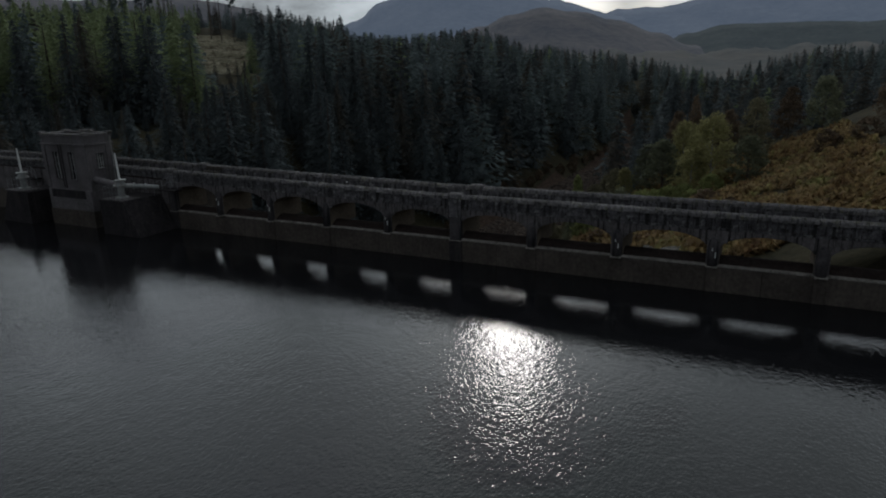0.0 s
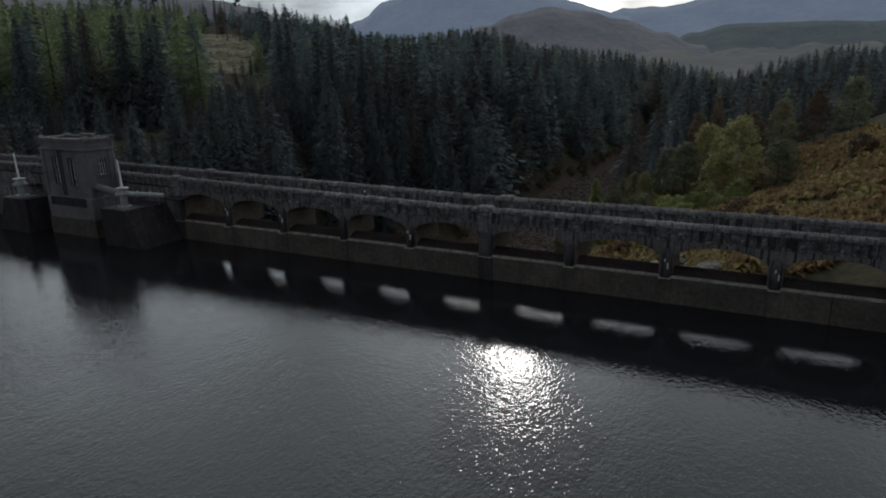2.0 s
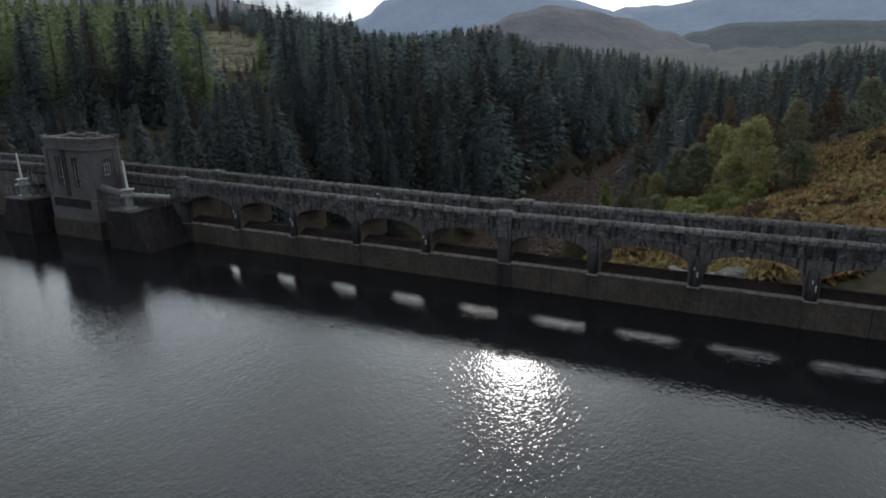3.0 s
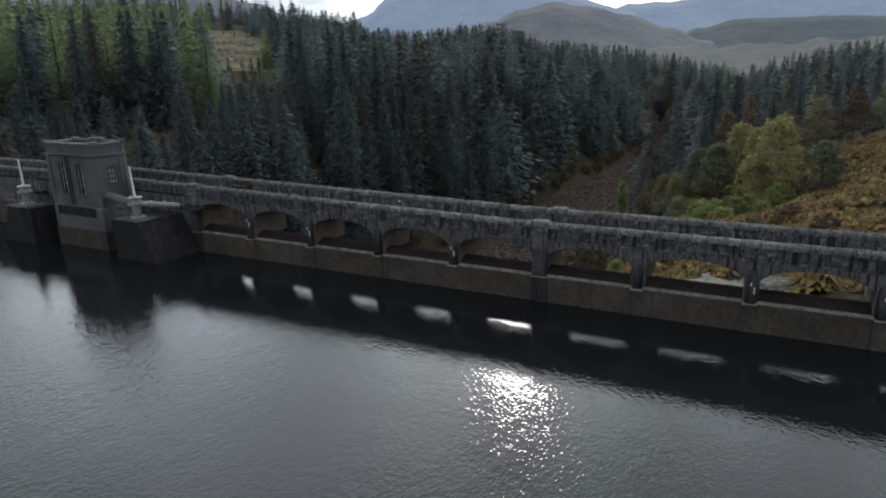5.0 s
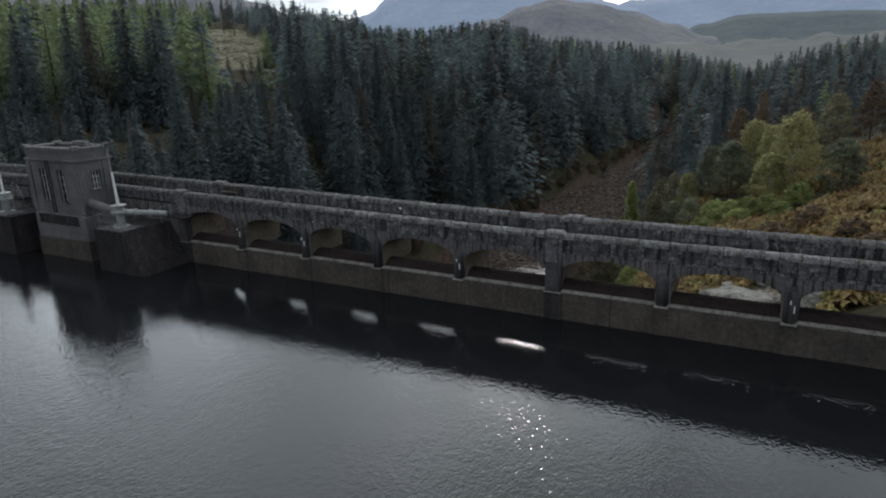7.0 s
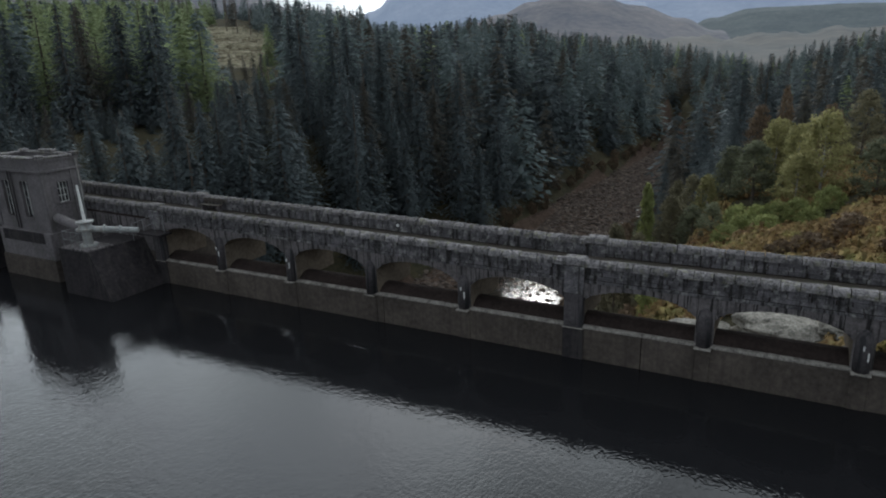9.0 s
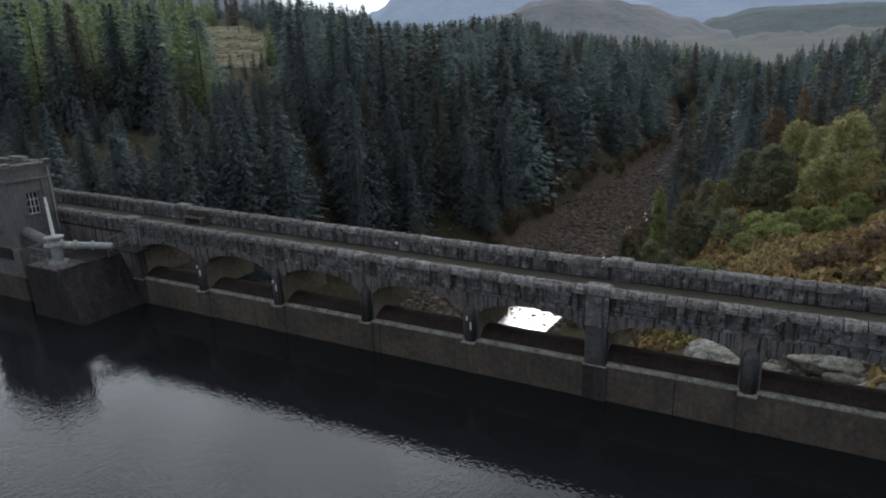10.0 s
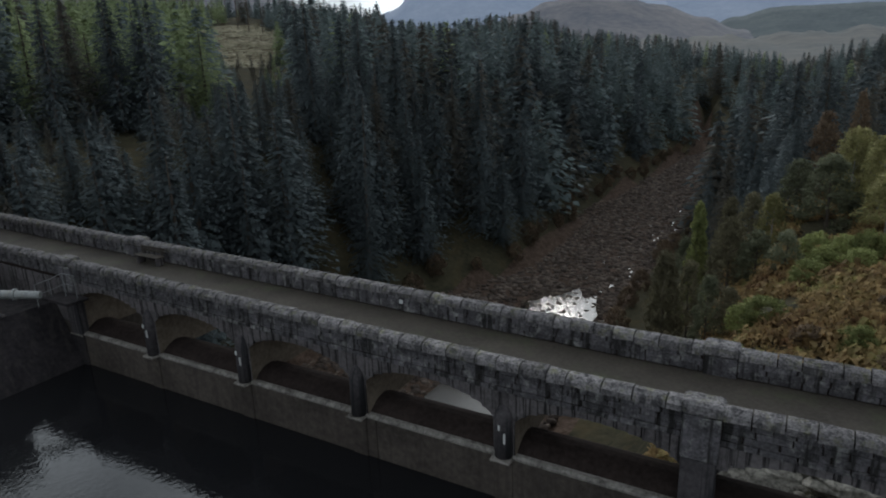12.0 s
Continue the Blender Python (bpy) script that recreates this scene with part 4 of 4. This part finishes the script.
def forest():
    rng = random.Random(11)
    larch = [grown("larch_crown", frond_tree(17, 3.4 + 0.3 * s, 44, 18, 50 + s), M_LARCH) for s in range(3)]
    stem = trunk_mesh("spruce_trunk", 18, 0.28, M_TRUNK)
    lite = [frond_tree(18, 3.6 + 0.4 * s, 26, 11, 80 + s, 3, 0.46) for s in range(5)]
    eye = Vector((12, -33))
    spots = []
    y = 8.0
    while y < 560:
        far = y / 100
        step = 5.8 + min(4.0, far * 1.4)
        x = -420.0
        while x < 260:
            px, py = x + rng.uniform(-0.45, 0.45) * step, y + rng.uniform(-0.45, 0.45) * step
            x += step
            cx, w = along(RIVER, py, 1), along(RIVER, py, 2)
            if abs(px - cx) < w / 2 + 2.5 + rng.uniform(0, 2.5) and py < 300:
                continue
            if clearing(px, py):
                continue
            az = math.degrees(math.atan2(-(px - eye.x), py - eye.y))
            if not -16 < az < 68:
                continue
            right = px > cx
            if right:
                # open bracken slope and mixed bank below the dam
                if py < 72 or (px > -8 and py < 108) or (px <= -8 and py < 118) or (px > 8 and py < 122):
                    continue
            spots.append((px, py, az))
        y += step
    near = sorted(spots, key=lambda p: (p[0] - eye.x) ** 2 + (p[1] - eye.y) ** 2)
    n_near = 0
    N_all = {k: [] for k in "sblo"}
    V_all, F_all, n_v = {k: [] for k in "sblo"}, {k: [] for k in "sblo"}, {k: 0 for k in "sblo"}
    for px, py, az in near:
        d = math.hypot(px - eye.x, py - eye.y)
        h = rng.uniform(0.8, 1.3) * (1.15 if d < 230 else 0.95) * (1.25 if rng.random() < 0.15 else 1.0)
        if px > along(RIVER, py, 1) and az < 4:
            h *= 0.72
        # the wood's top falls away towards the ridge
        sky = along(SKYLINE, seen_from(px, py)[0])
        top = sky + (0.15 - 1.1 * rng.random() ** 1.5) if d > 215 else sky - 0.1
        if az > 34 and d > 245:
            top = sky + rng.uniform(-0.4, 1.3)
        elif d < 140 and az > 30:   # the tall spruces by the river stand below the slope behind them
            top = rng.uniform(-3.2, -0.2) if az > 40 else rng.uniform(-2.0, 1.2)
        if 40.8 < az < 46.8 and d < 245:
            top = -0.4
        if px > along(RIVER, py, 1) and d < 260:
            top = sky - 0.2 - rng.uniform(0, 1.6)
        h = min(h, max(0.3, (12.9 + d * math.tan(radians(top)) - height(px, py)) / 18))
        wdt = min(1.9, h * rng.uniform(0.95, 1.35))
        green = (az > 46.5 and d > 150 and rng.random() < 0.75) or (40.5 < az < 44 and 175 < d < 250 and rng.random() < 0.5) or (d > 170 and rng.random() < 0.05)
        turn = rng.uniform(0, 6.28)
        if n_near < 130:
            n_near += 1
            if green:
                placed("larch", "light green conifer in the dense wood below the dam", "tree", "larches in the wood", rng.choice(larch), stem, px, py, (wdt, h), turn, sink=0.3)
            else:
                placed("spruce", "dark green spruce in the dense wood below the dam", "tree", "spruces in the wood", rng.choice(SPRUCES), stem, px, py, (wdt, h), turn, sink=0.3)
            continue
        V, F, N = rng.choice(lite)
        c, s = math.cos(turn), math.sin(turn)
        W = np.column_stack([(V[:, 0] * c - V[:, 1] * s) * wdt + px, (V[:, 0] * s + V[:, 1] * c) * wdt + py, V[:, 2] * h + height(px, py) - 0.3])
        # haze-toned spruces high up and far off, shade-toned ones near the river
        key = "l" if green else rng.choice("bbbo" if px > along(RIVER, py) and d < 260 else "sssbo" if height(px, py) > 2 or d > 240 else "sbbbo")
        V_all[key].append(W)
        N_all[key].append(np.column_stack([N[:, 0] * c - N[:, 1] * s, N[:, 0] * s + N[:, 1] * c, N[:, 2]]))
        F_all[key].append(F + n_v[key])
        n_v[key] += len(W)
    for key, name, mat, lab in (("s", "spruce_wood", M_SPRUCE_HAZE, "dense dark spruce wood covering the valley sides"), ("b", "spruce_wood", M_SPRUCE_SHADE, "blue-green spruces standing thick along the valley"), ("o", "spruce_wood", M_OLIVE, "thin brownish conifers among the spruces"), ("l", "larch_wood", M_LARCH, "lighter green larches scattered through the wood")):
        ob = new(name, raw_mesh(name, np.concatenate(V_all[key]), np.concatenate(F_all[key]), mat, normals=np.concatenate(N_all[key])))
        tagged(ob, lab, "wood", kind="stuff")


forest()


def broadleaves():
    rng = random.Random(5)
    stem = trunk_mesh("birch_trunk", 9, 0.16, M_BIRCHBARK, 6, 3, 1.9)
    dark_stem = trunk_mesh("bank_tree_trunk", 9, 0.18, M_TRUNK, 6, 4, 1.9)
    kinds = {
        "birch": [grown("birch_crown", leaf_crown(10, 3.2, 150, 44, 30 + s, 0.17, 0.08, "full", 0.12), M_BIRCH) for s in range(3)],
        "alder": [grown("alder_crown", leaf_crown(10, 3.2, 150, 44, 40 + s, 0.18, 0.04, "full", 0.12), M_BROAD) for s in range(2)],
        "willow": [grown("willow_crown", leaf_crown(10, 3.2, 150, 44, 42 + s, 0.17, 0.04, "full", 0.12), M_DULL) for s in range(2)],
        "rowan": [grown("rowan_crown", leaf_crown(10, 3.2, 120, 40, 44, 0.18, 0.10, "full", 0.12), M_RUSSET)],
        "shrub": [grown("shrub_crown", leaf_crown(3.0, 2.0, 90, 50, 60 + s, 0.13, 0.02), M_GORSE) for s in range(2)],
        "bush": [grown("bush_crown", leaf_crown(3.0, 2.0, 60, 40, 64 + s, 0.15, 0.02), M_RUSSET) for s in range(2)],
        "cypress": [grown("cypress_crown", leaf_crown(10, 1.9, 220, 40, 70, 0.15, 0.02, "cone"), M_GORSE)],
        "spruce": SPRUCES,
    }
    size = {"shrub": (4.6, 3.4), "bush": (4.6, 3.4), "cypress": (3.6, 10.4), "spruce": (8.4, 18.0)}   # width and height of each crown as made
    labels = {"birch": "yellow-green autumn birch on the bank below the dam", "alder": "dull green broadleaf tree on the river bank", "willow": "olive-brown autumn willow on the river bank",
              "rowan": "russet autumn tree on the river bank", "shrub": "bright green rounded shrub on the bracken bank", "cypress": "slender pointed green tree on the river bank",
              "bush": "dull russet bush on the bracken bank", "spruce": "dark broad spruce among the bank's birches"}
    cats = {"shrub": "shrub", "bush": "shrub"}
    # kind, place, height, width
    spots = [("cypress", -9.2, 68, 16.3, 3.4), ("willow", -10.8, 56, 14.5, 5.6), ("alder", -5.5, 50, 7.6, 3.6), ("willow", -4.9, 62, 10.2, 6.2), ("willow", -8.7, 60, 10.5, 4.6), ("alder", -2.0, 60, 5.6, 5.2),
             ("spruce", -8.7, 92, 16.9, 7.4), ("spruce", 0.2, 88, 11.5, 8.5), ("spruce", -2.2, 80, 10, 6.2), ("spruce", -9.1, 124, 24, 11), ("spruce", -4.4, 136, 22, 10), ("spruce", 10.5, 120, 12.5, 9.5), ("spruce", 15.2, 115, 12.1, 9.5), ("spruce", 21, 112, 12, 9),
             ("spruce", -5.2, 104, 13, 7), ("spruce", -12.6, 104, 15, 7), ("spruce", 5, 112, 12, 8), ("spruce", 27, 108, 12, 9), ("spruce", -1, 100, 11, 7),
             ("alder", 4.5, 68, 8.6, 8.0), ("birch", 11.9, 62, 10.4, 8.0), ("birch", 6.7, 74, 10.3, 6.6), ("birch", 9.3, 70, 9.2, 6.1), ("birch", 9.4, 60.5, 6.6, 6.2), ("rowan", 7.2, 84, 13.0, 3.6), ("rowan", 3.8, 90, 10.8, 6.0),
             ("alder", 16.9, 56, 6.4, 6.6), ("birch", 7.7, 78, 8.8, 6.5), ("alder", 1.2, 74, 8.0, 6.0), ("willow", -3.4, 70, 9.0, 5.0), ("willow", -6.5, 78, 11.0, 5.0), ("alder", -12.5, 82, 9.0, 5.0), ("willow", -13.2, 70, 8.5, 4.2), ("birch", -1.0, 66, 7.0, 4.4),
             ("rowan", 13, 80, 9.0, 6.0), ("willow", 17, 78, 9.5, 6.5), ("rowan", 22, 84, 9.5, 6.0), ("alder", 27, 86, 9.0, 7.0),
             ("shrub", 5.6, 52, 3.2, 4.0), ("shrub", 7.5, 52, 3.2, 4.0), ("shrub", 9.4, 51, 3.0, 4.3), ("shrub", 10.7, 49, 2.0, 3.2), ("shrub", 6.8, 48, 2.1, 3.8), ("shrub", 4.2, 50, 2.6, 3.9), ("shrub", 0.1, 36, 2.3, 4.2), ("shrub", 2.9, 47, 2.2, 3.8),
             ("shrub", 12.6, 54, 3.0, 4.0), ("shrub", 3.6, 55.5, 3.2, 4.0), ("alder", 0.9, 53, 4.2, 4.0), ("shrub", -1.6, 42, 2.6, 3.4), ("shrub", -1.2, 27, 3.6, 2.6), ("bush", -3.2, 28, 3.4, 2.6), ("shrub", 5.8, 29, 1.7, 2.8), ("bush", 3.2, 30, 1.6, 2.8), ("bush", 11.5, 27.5, 1.5, 3.0), ("bush", 16, 29, 1.8, 3.4), ("bush", 14, 22.5, 1.2, 3.2), ("bush", 17.2, 24.5, 1.4, 3.4), ("bush", 12.4, 24.5, 1.2, 2.8), ("bush", 19.5, 21.5, 1.4, 3.4), ("bush", 7.6, 25.5, 1.1, 2.6), ("willow", -3.2, 46, 5.0, 3.6),
             ("bush", 10.2, 33, 2.2, 4.4), ("bush", 8.4, 34, 1.8, 3.1), ("bush", 13.4, 36, 2.2, 4.0), ("bush", 26, 60, 3.4, 4.6), ("bush", 30, 56, 3.0, 4.6), ("rowan", 33, 66, 5.5, 5.0)]
    for kind, x, y, h, w in spots:
        sw, sh = size.get(kind, (6.8, 10.4))
        placed(kind, labels[kind], cats.get(kind, "tree"), kind + "s on the bank", rng.choice(kinds[kind]), None if kind in ("shrub", "bush") else stem if kind == "birch" else dark_stem, x, y, (w / sw, (h + 0.2) / sh), rng.uniform(0, 6.28), sink=0.2)
    # russet scrub along the edges of the river
    for i in range(46):
        y = 60 + i * 4.2
        cx, w = along(RIVER, y, 1), along(RIVER, y, 2)
        side = -1 if i % 2 else 1
        x = cx + side * (w / 2 + rng.uniform(0.5, 3.5))
        s = rng.uniform(0.7, 1.3)
        placed("riverside_bush", "brownish leafless bush along the stony river bed", "shrub", "bushes along the river", kinds["bush"][i % 2], None, x, y, (s * 0.8, s * 1.1), rng.uniform(0, 6.28), sink=0.2)


broadleaves()


def scatter(name, label, category, mat, n, where, unit, seed, lo, hi, clump=0.0):
    """Low growth or stones strewn over a stretch of ground, joined into one."""
    rng = random.Random(seed)
    V0, F0 = unit
    Vs, Fs, k = [], [], 0
    for _ in range(n):
        p = where(rng)
        if not p:
            continue
        x, y, z = p
        s, a = rng.uniform(lo, hi), rng.uniform(0, 6.28)
        s *= 1 + clump * noise.noise(Vector((x * 0.45, y * 0.45, seed)))
        c, q = math.cos(a), math.sin(a)
        flat = rng.uniform(0.6, 1.0)
        Vs.append(np.column_stack([(V0[:, 0] * c - V0[:, 1] * q) * s + x, (V0[:, 0] * q + V0[:, 1] * c) * s * rng.uniform(0.7, 1.0) + y, V0[:, 2] * s * flat + z]))
        Fs.append(F0 + k)
        k += len(V0)
    ob = new(name, raw_mesh(name, np.concatenate(Vs), np.concatenate(Fs), mat))
    return tagged(ob, label, category, kind="stuff")


def fern_unit(seed):
    rng = np.random.RandomState(seed)
    V, F = [], []
    for i in range(7):
        a, L, up = rng.uniform(0, 6.28), rng.uniform(0.4, 1.0), rng.uniform(0.3, 0.95)
        c, s = math.cos(a), math.sin(a)
        w = 0.13
        n = len(V)
        V += [(0, 0, 0), (c * L * 0.5 - s * w, s * L * 0.5 + c * w, up), (c * L * 0.5 + s * w, s * L * 0.5 - c * w, up), (c * L, s * L, up * 0.6)]
        F += [(n, n + 1, n + 2), (n + 1, n + 3, n + 2)]
    return np.array(V), np.array(F)


def rock_unit(seed):
    bm = bmesh.new()
    bmesh.ops.create_icosphere(bm, subdivisions=1, radius=0.5)
    rng = random.Random(seed)
    V = np.array([tuple(v.co * rng.uniform(0.7, 1.2)) for v in bm.verts])
    V[:, 2] *= 0.7
    F = np.array([[v.index for v in f.verts] for f in bm.faces])
    bm.free()
    return V, F


def on_bracken(rng):
    y = 7 + 78 * rng.random() ** 1.3
    x = along(BANK_R, y) + rng.uniform(-6, 30)
    if noise.noise(Vector((x * 0.13, y * 0.13, 1.7))) < -0.45 or y < (21 if x < 11 else 12) + 2 * noise.noise(Vector((x * 0.3, 0, 5))):
        return None
    return x, y, height(x, y) - 0.08


def on_bed(rng):
    y = rng.uniform(35, 270)
    cx, w = along(RIVER, y, 1), along(RIVER, y, 2)
    x = cx + rng.uniform(-0.52, 0.52) * w
    return x, y, height(x, y)


scatter("bracken", "brown and gold autumn bracken covering the bank", "bracken", M_BRACKEN, 24000, on_bracken, fern_unit(1), 3, 0.45, 1.35, 0.9)
scatter("river_stones", "loose grey and brown boulders over the dry river bed", "stones", M_STONES, 13000, on_bed, rock_unit(2), 4, 0.3, 1.5)

scatter("pale_stones", "larger pale boulders strewn along the river bed", "stones", M_ROCK, 260, on_bed, rock_unit(7), 14, 0.4, 1.1)


def below_arches(rng):
    x, y = rng.uniform(-9, 11.5), rng.uniform(9, 19)
    return x, y, height(x, y) - 0.05


scatter("rubble", "pale broken stones on the slope below the arches", "stones", M_RUBBLE, 2600, below_arches, rock_unit(12), 23, 0.15, 0.7)


def in_pool(rng):
    x, y = rng.uniform(-35, -22), rng.uniform(58, 84)
    return x, y, -23.75 + rng.uniform(-0.1, 0.1)


scatter("pool_stones", "dark wet stones standing out of the shallow pool", "stones", M_STONES, 420, in_pool, rock_unit(6), 19, 0.35, 1.1)


def on_clearing(rng):
    u, v = rng.uniform(-44, 44), rng.uniform(-19, 19)
    x, y = -188 - 0.72 * u + 0.69 * v, 164 + 0.69 * u + 0.72 * v
    return x, y, height(x, y) - 0.05


def log_unit():
    """A felled stem with a few broken branches."""
    bm = bmesh.new()
    tube(bm, (-1.6, 0, 0.15), (1.6, 0, 0.22), 0.16, 0.10, 5)
    for x, y, z in ((-0.8, 0.7, 0.5), (0.2, -0.8, 0.4), (0.9, 0.6, 0.6)):
        tube(bm, (x, 0, 0.2), (x + 0.3, y, z), 0.06, 0.02, 3)
    bmesh.ops.triangulate(bm, faces=bm.faces[:])
    bm.verts.index_update()
    V, F = np.array([tuple(v.co) for v in bm.verts]), np.array([[v.index for v in f.verts] for f in bm.faces])
    bm.free()
    return V, F


scatter("felled_brash", "pale logs and brash left on the felled slope", "brash", M_LOGS, 1500, on_clearing, log_unit(), 8, 0.8, 2.2)


def lone_pines():
    """Tall bare-stemmed pines left standing along the ridge."""
    rng = random.Random(31)
    stem = trunk_mesh("pine_trunk", 24, 0.22, M_TRUNK, 3, 8, 1.2)
    crowns = [grown("pine_crown", leaf_crown(24, 1.7, 34, 26, 90 + s, 0.5, 0.66), M_SPRUCE_HAZE) for s in range(3)]
    for i in range(26):
        az, d = radians(rng.uniform(43.5, 53)), rng.uniform(300, 370)
        x, y = 12 - math.sin(az) * d, -33 + math.cos(az) * d
        s = rng.uniform(0.85, 1.2)
        placed("pine", "tall bare-stemmed pine standing on the ridge", "tree", "pines on the ridge", rng.choice(crowns), stem, x, y, (s, s), rng.uniform(0, 6.28))


lone_pines()


def rocks_below():
    """Pale bedrock below the right-hand arches: smooth whalebacks with boulders lying about them."""
    rng = random.Random(9)
    big = [(-1.2, 14.5, 2.4), (2.4, 16.5, 2.7), (6.4, 15.0, 2.5), (10.2, 16.5, 2.9), (4.4, 18.8, 2.2), (-4.2, 17.5, 2.0), (13.4, 14.5, 2.3), (8.4, 19.0, 2.1)]
    small = [(rng.uniform(-5, 13), rng.uniform(11, 24), 0.2 + 0.6 * rng.random() ** 2) for _ in range(110)]
    for x, y, r in big + small:
        bm = bmesh.new()
        bmesh.ops.create_icosphere(bm, subdivisions=5 if r > 1.5 else 3, radius=1.0)
        o = Vector((rng.uniform(0, 50), rng.uniform(0, 50), 0))
        turn = rng.uniform(-0.6, 0.6)
        for v in bm.verts:
            f = 1 + 0.35 * noise.noise(v.co * 1.1 + o) + 0.14 * noise.noise(v.co * 2.7 + o) + 0.05 * noise.noise(v.co * 8.0 + o)
            if r > 1.5:   # cracks across the bedrock
                f -= 0.09 * max(0.0, 1 - abs(noise.noise(v.co * 1.7 + o * 2)) * 14)
            p = Vector((v.co.x * r * 1.35 * f, v.co.y * r * f, v.co.z * r * (0.36 if r > 1.5 else 0.6) * f))
            v.co = Vector((p.x * math.cos(turn) - p.y * math.sin(turn), p.x * math.sin(turn) + p.y * math.cos(turn), p.z))
        ob = to_object("boulder", bm, M_ROCK, True)
        ob.location = (x, y, height(x, y) - (0.15 if r > 1.5 else -0.15) * r)
        tagged(ob, "smooth pale bedrock dome below the dam" if r > 1.5 else "pale grey boulder on the bank below the dam", "rock", "boulders below the dam")


rocks_below()


def pool():
    bm = bmesh.new()
    ring = []
    for i in range(40):
        a = 6.283 * i / 40
        r = 1 + 0.35 * noise.noise(Vector((math.cos(a) * 2, math.sin(a) * 2, 4))) + 0.18 * noise.noise(Vector((math.cos(a) * 6, math.sin(a) * 6, 9)))
        ring.append(bm.verts.new((-28.5 + 7 * r * math.cos(a), 58 + 24 * r * math.sin(a), -23.62)))
    bm.faces.new(ring)
    rng = random.Random(17)
    for i in range(30):
        cy = 78 + i * 2.4 + rng.uniform(-1, 1)
        cx, rx, ry = along(RIVER, cy) + along(RIVER, cy, 2) / 2 - rng.uniform(1.0, 8.5), 0.1 + 0.3 * rng.random() ** 2, 0.2 + 0.6 * rng.random() ** 2
        bm.faces.new([bm.verts.new((cx + rx * (1 + 0.3 * math.sin(3 * a + cx)) * math.cos(a), cy + ry * (1 + 0.25 * math.cos(2 * a + cy)) * math.sin(a), height(cx, cy) + 0.2)) for a in [6.283 * i / 18 for i in range(18)]])
    tagged(to_object("river_water", bm, M_POOL), "shining shallow pool in the stony river bed", "water", kind="structure")


pool()

# ---- masonry of the parapets ----


def masonry():
    rng = random.Random(21)
    blocks = [unit_block("stone", M_STONE, s) for s in range(8)]
    caps = [unit_block("coping_stone", M_COPING, 30 + s, True) for s in range(6)]
    vous = [unit_block("voussoir", M_CONC, 60 + s, rough=0.03) for s in range(4)]

    rest = {}

    def put(name, me, parent, c, y, z, size):
        m = Matrix.LocRotScale((c, y, z + lift(c)), None, size)
        if -17 < c < 12:
            data_part(name, me, parent, m)
            return
        V, F, _ = rest.setdefault((name, parent), ([], [], me.materials[0]))
        k = len(V)
        V.extend(tuple(m @ v.co) for v in me.vertices)
        F.extend(tuple(k + i for i in p.vertices) for p in me.polygons)

    def lay(name, meshes, x0, x1, size, spread, y, dy, z, dz, parent):
        x = x0
        while x < x1:
            w = size * rng.uniform(1 - spread, 1 + spread)
            b = min(x + w, x1)
            for m in MAJOR:
                if x < m - 0.5 < b:
                    b = m - 0.47
                elif m - 0.5 <= x < m + 0.47:
                    x = m + 0.47
                    b = x + w
            if b - x > 0.12:
                put(name, rng.choice(meshes), parent, (x + b) / 2, y + rng.uniform(-0.015, 0.015), z, (b - x - 0.025, dy, dz))
            x = b

    near = thing("near_parapet", "stained granite block parapet wall of the dam road", "parapet", kind="structure")
    far = thing("far_parapet", "stained granite block parapet wall of the dam road", "parapet", kind="structure")
    for wall, ys, yc in ((near, (0.05, 0.40), 0.20), (far, (3.62, 4.02), 3.83)):
        for a, c in STRETCHES:
            # core in the crest's dark colour, so the stone joints read dark
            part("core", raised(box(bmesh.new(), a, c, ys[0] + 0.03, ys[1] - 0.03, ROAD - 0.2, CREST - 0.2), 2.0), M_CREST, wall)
        lay("coping_stone", caps, X_LEFT, X_RIGHT, 0.8, 0.3, yc, 0.56, CREST - 0.135, 0.29, wall)
        for z in (3.865, 4.055, 4.245):
            lay("stone", blocks, X_LEFT, X_RIGHT, 0.8, 0.45, (ys[0] + ys[1]) / 2, ys[1] - ys[0] + 0.06, z + 0.055, 0.195, wall)
    # projecting course under the parapet and the stones over the arches
    lay("course_stone", blocks, X_A + 0.5, X_RIGHT, 1.0, 0.3, 0.12, 0.30, 3.735, 0.15, near)
    k = -5
    while k * PITCH < X_RIGHT - 0.1:
        a, b = k * PITCH + 0.36, (k + 1) * PITCH - 0.36
        n = 13
        for i in range(n):
            u = (i + 0.5) / n
            z = SPRING + (CROWN - SPRING) * (1 - (2 * u - 1) ** 2) ** 0.62
            tall = 3.65 - z
            put("voussoir", rng.choice(vous), dam, a + (b - a) * u, 0.055, z + 0.015 + tall / 2, ((b - a) / n - 0.03, 0.10, tall))
        k += 1
    for (name, parent), (V, F, mat) in rest.items():
        ob = new(name, raw_mesh(name, V, F, mat))
        ob.parent = parent
        tagged(ob, kind="stuff")
    mark = part("white_marker", box(bmesh.new(), -11.4, -11.25, 3.555, 3.595, 4.3, 4.44), M_PAINT, far)
    tagged(mark, "small white marker plate")


masonry()
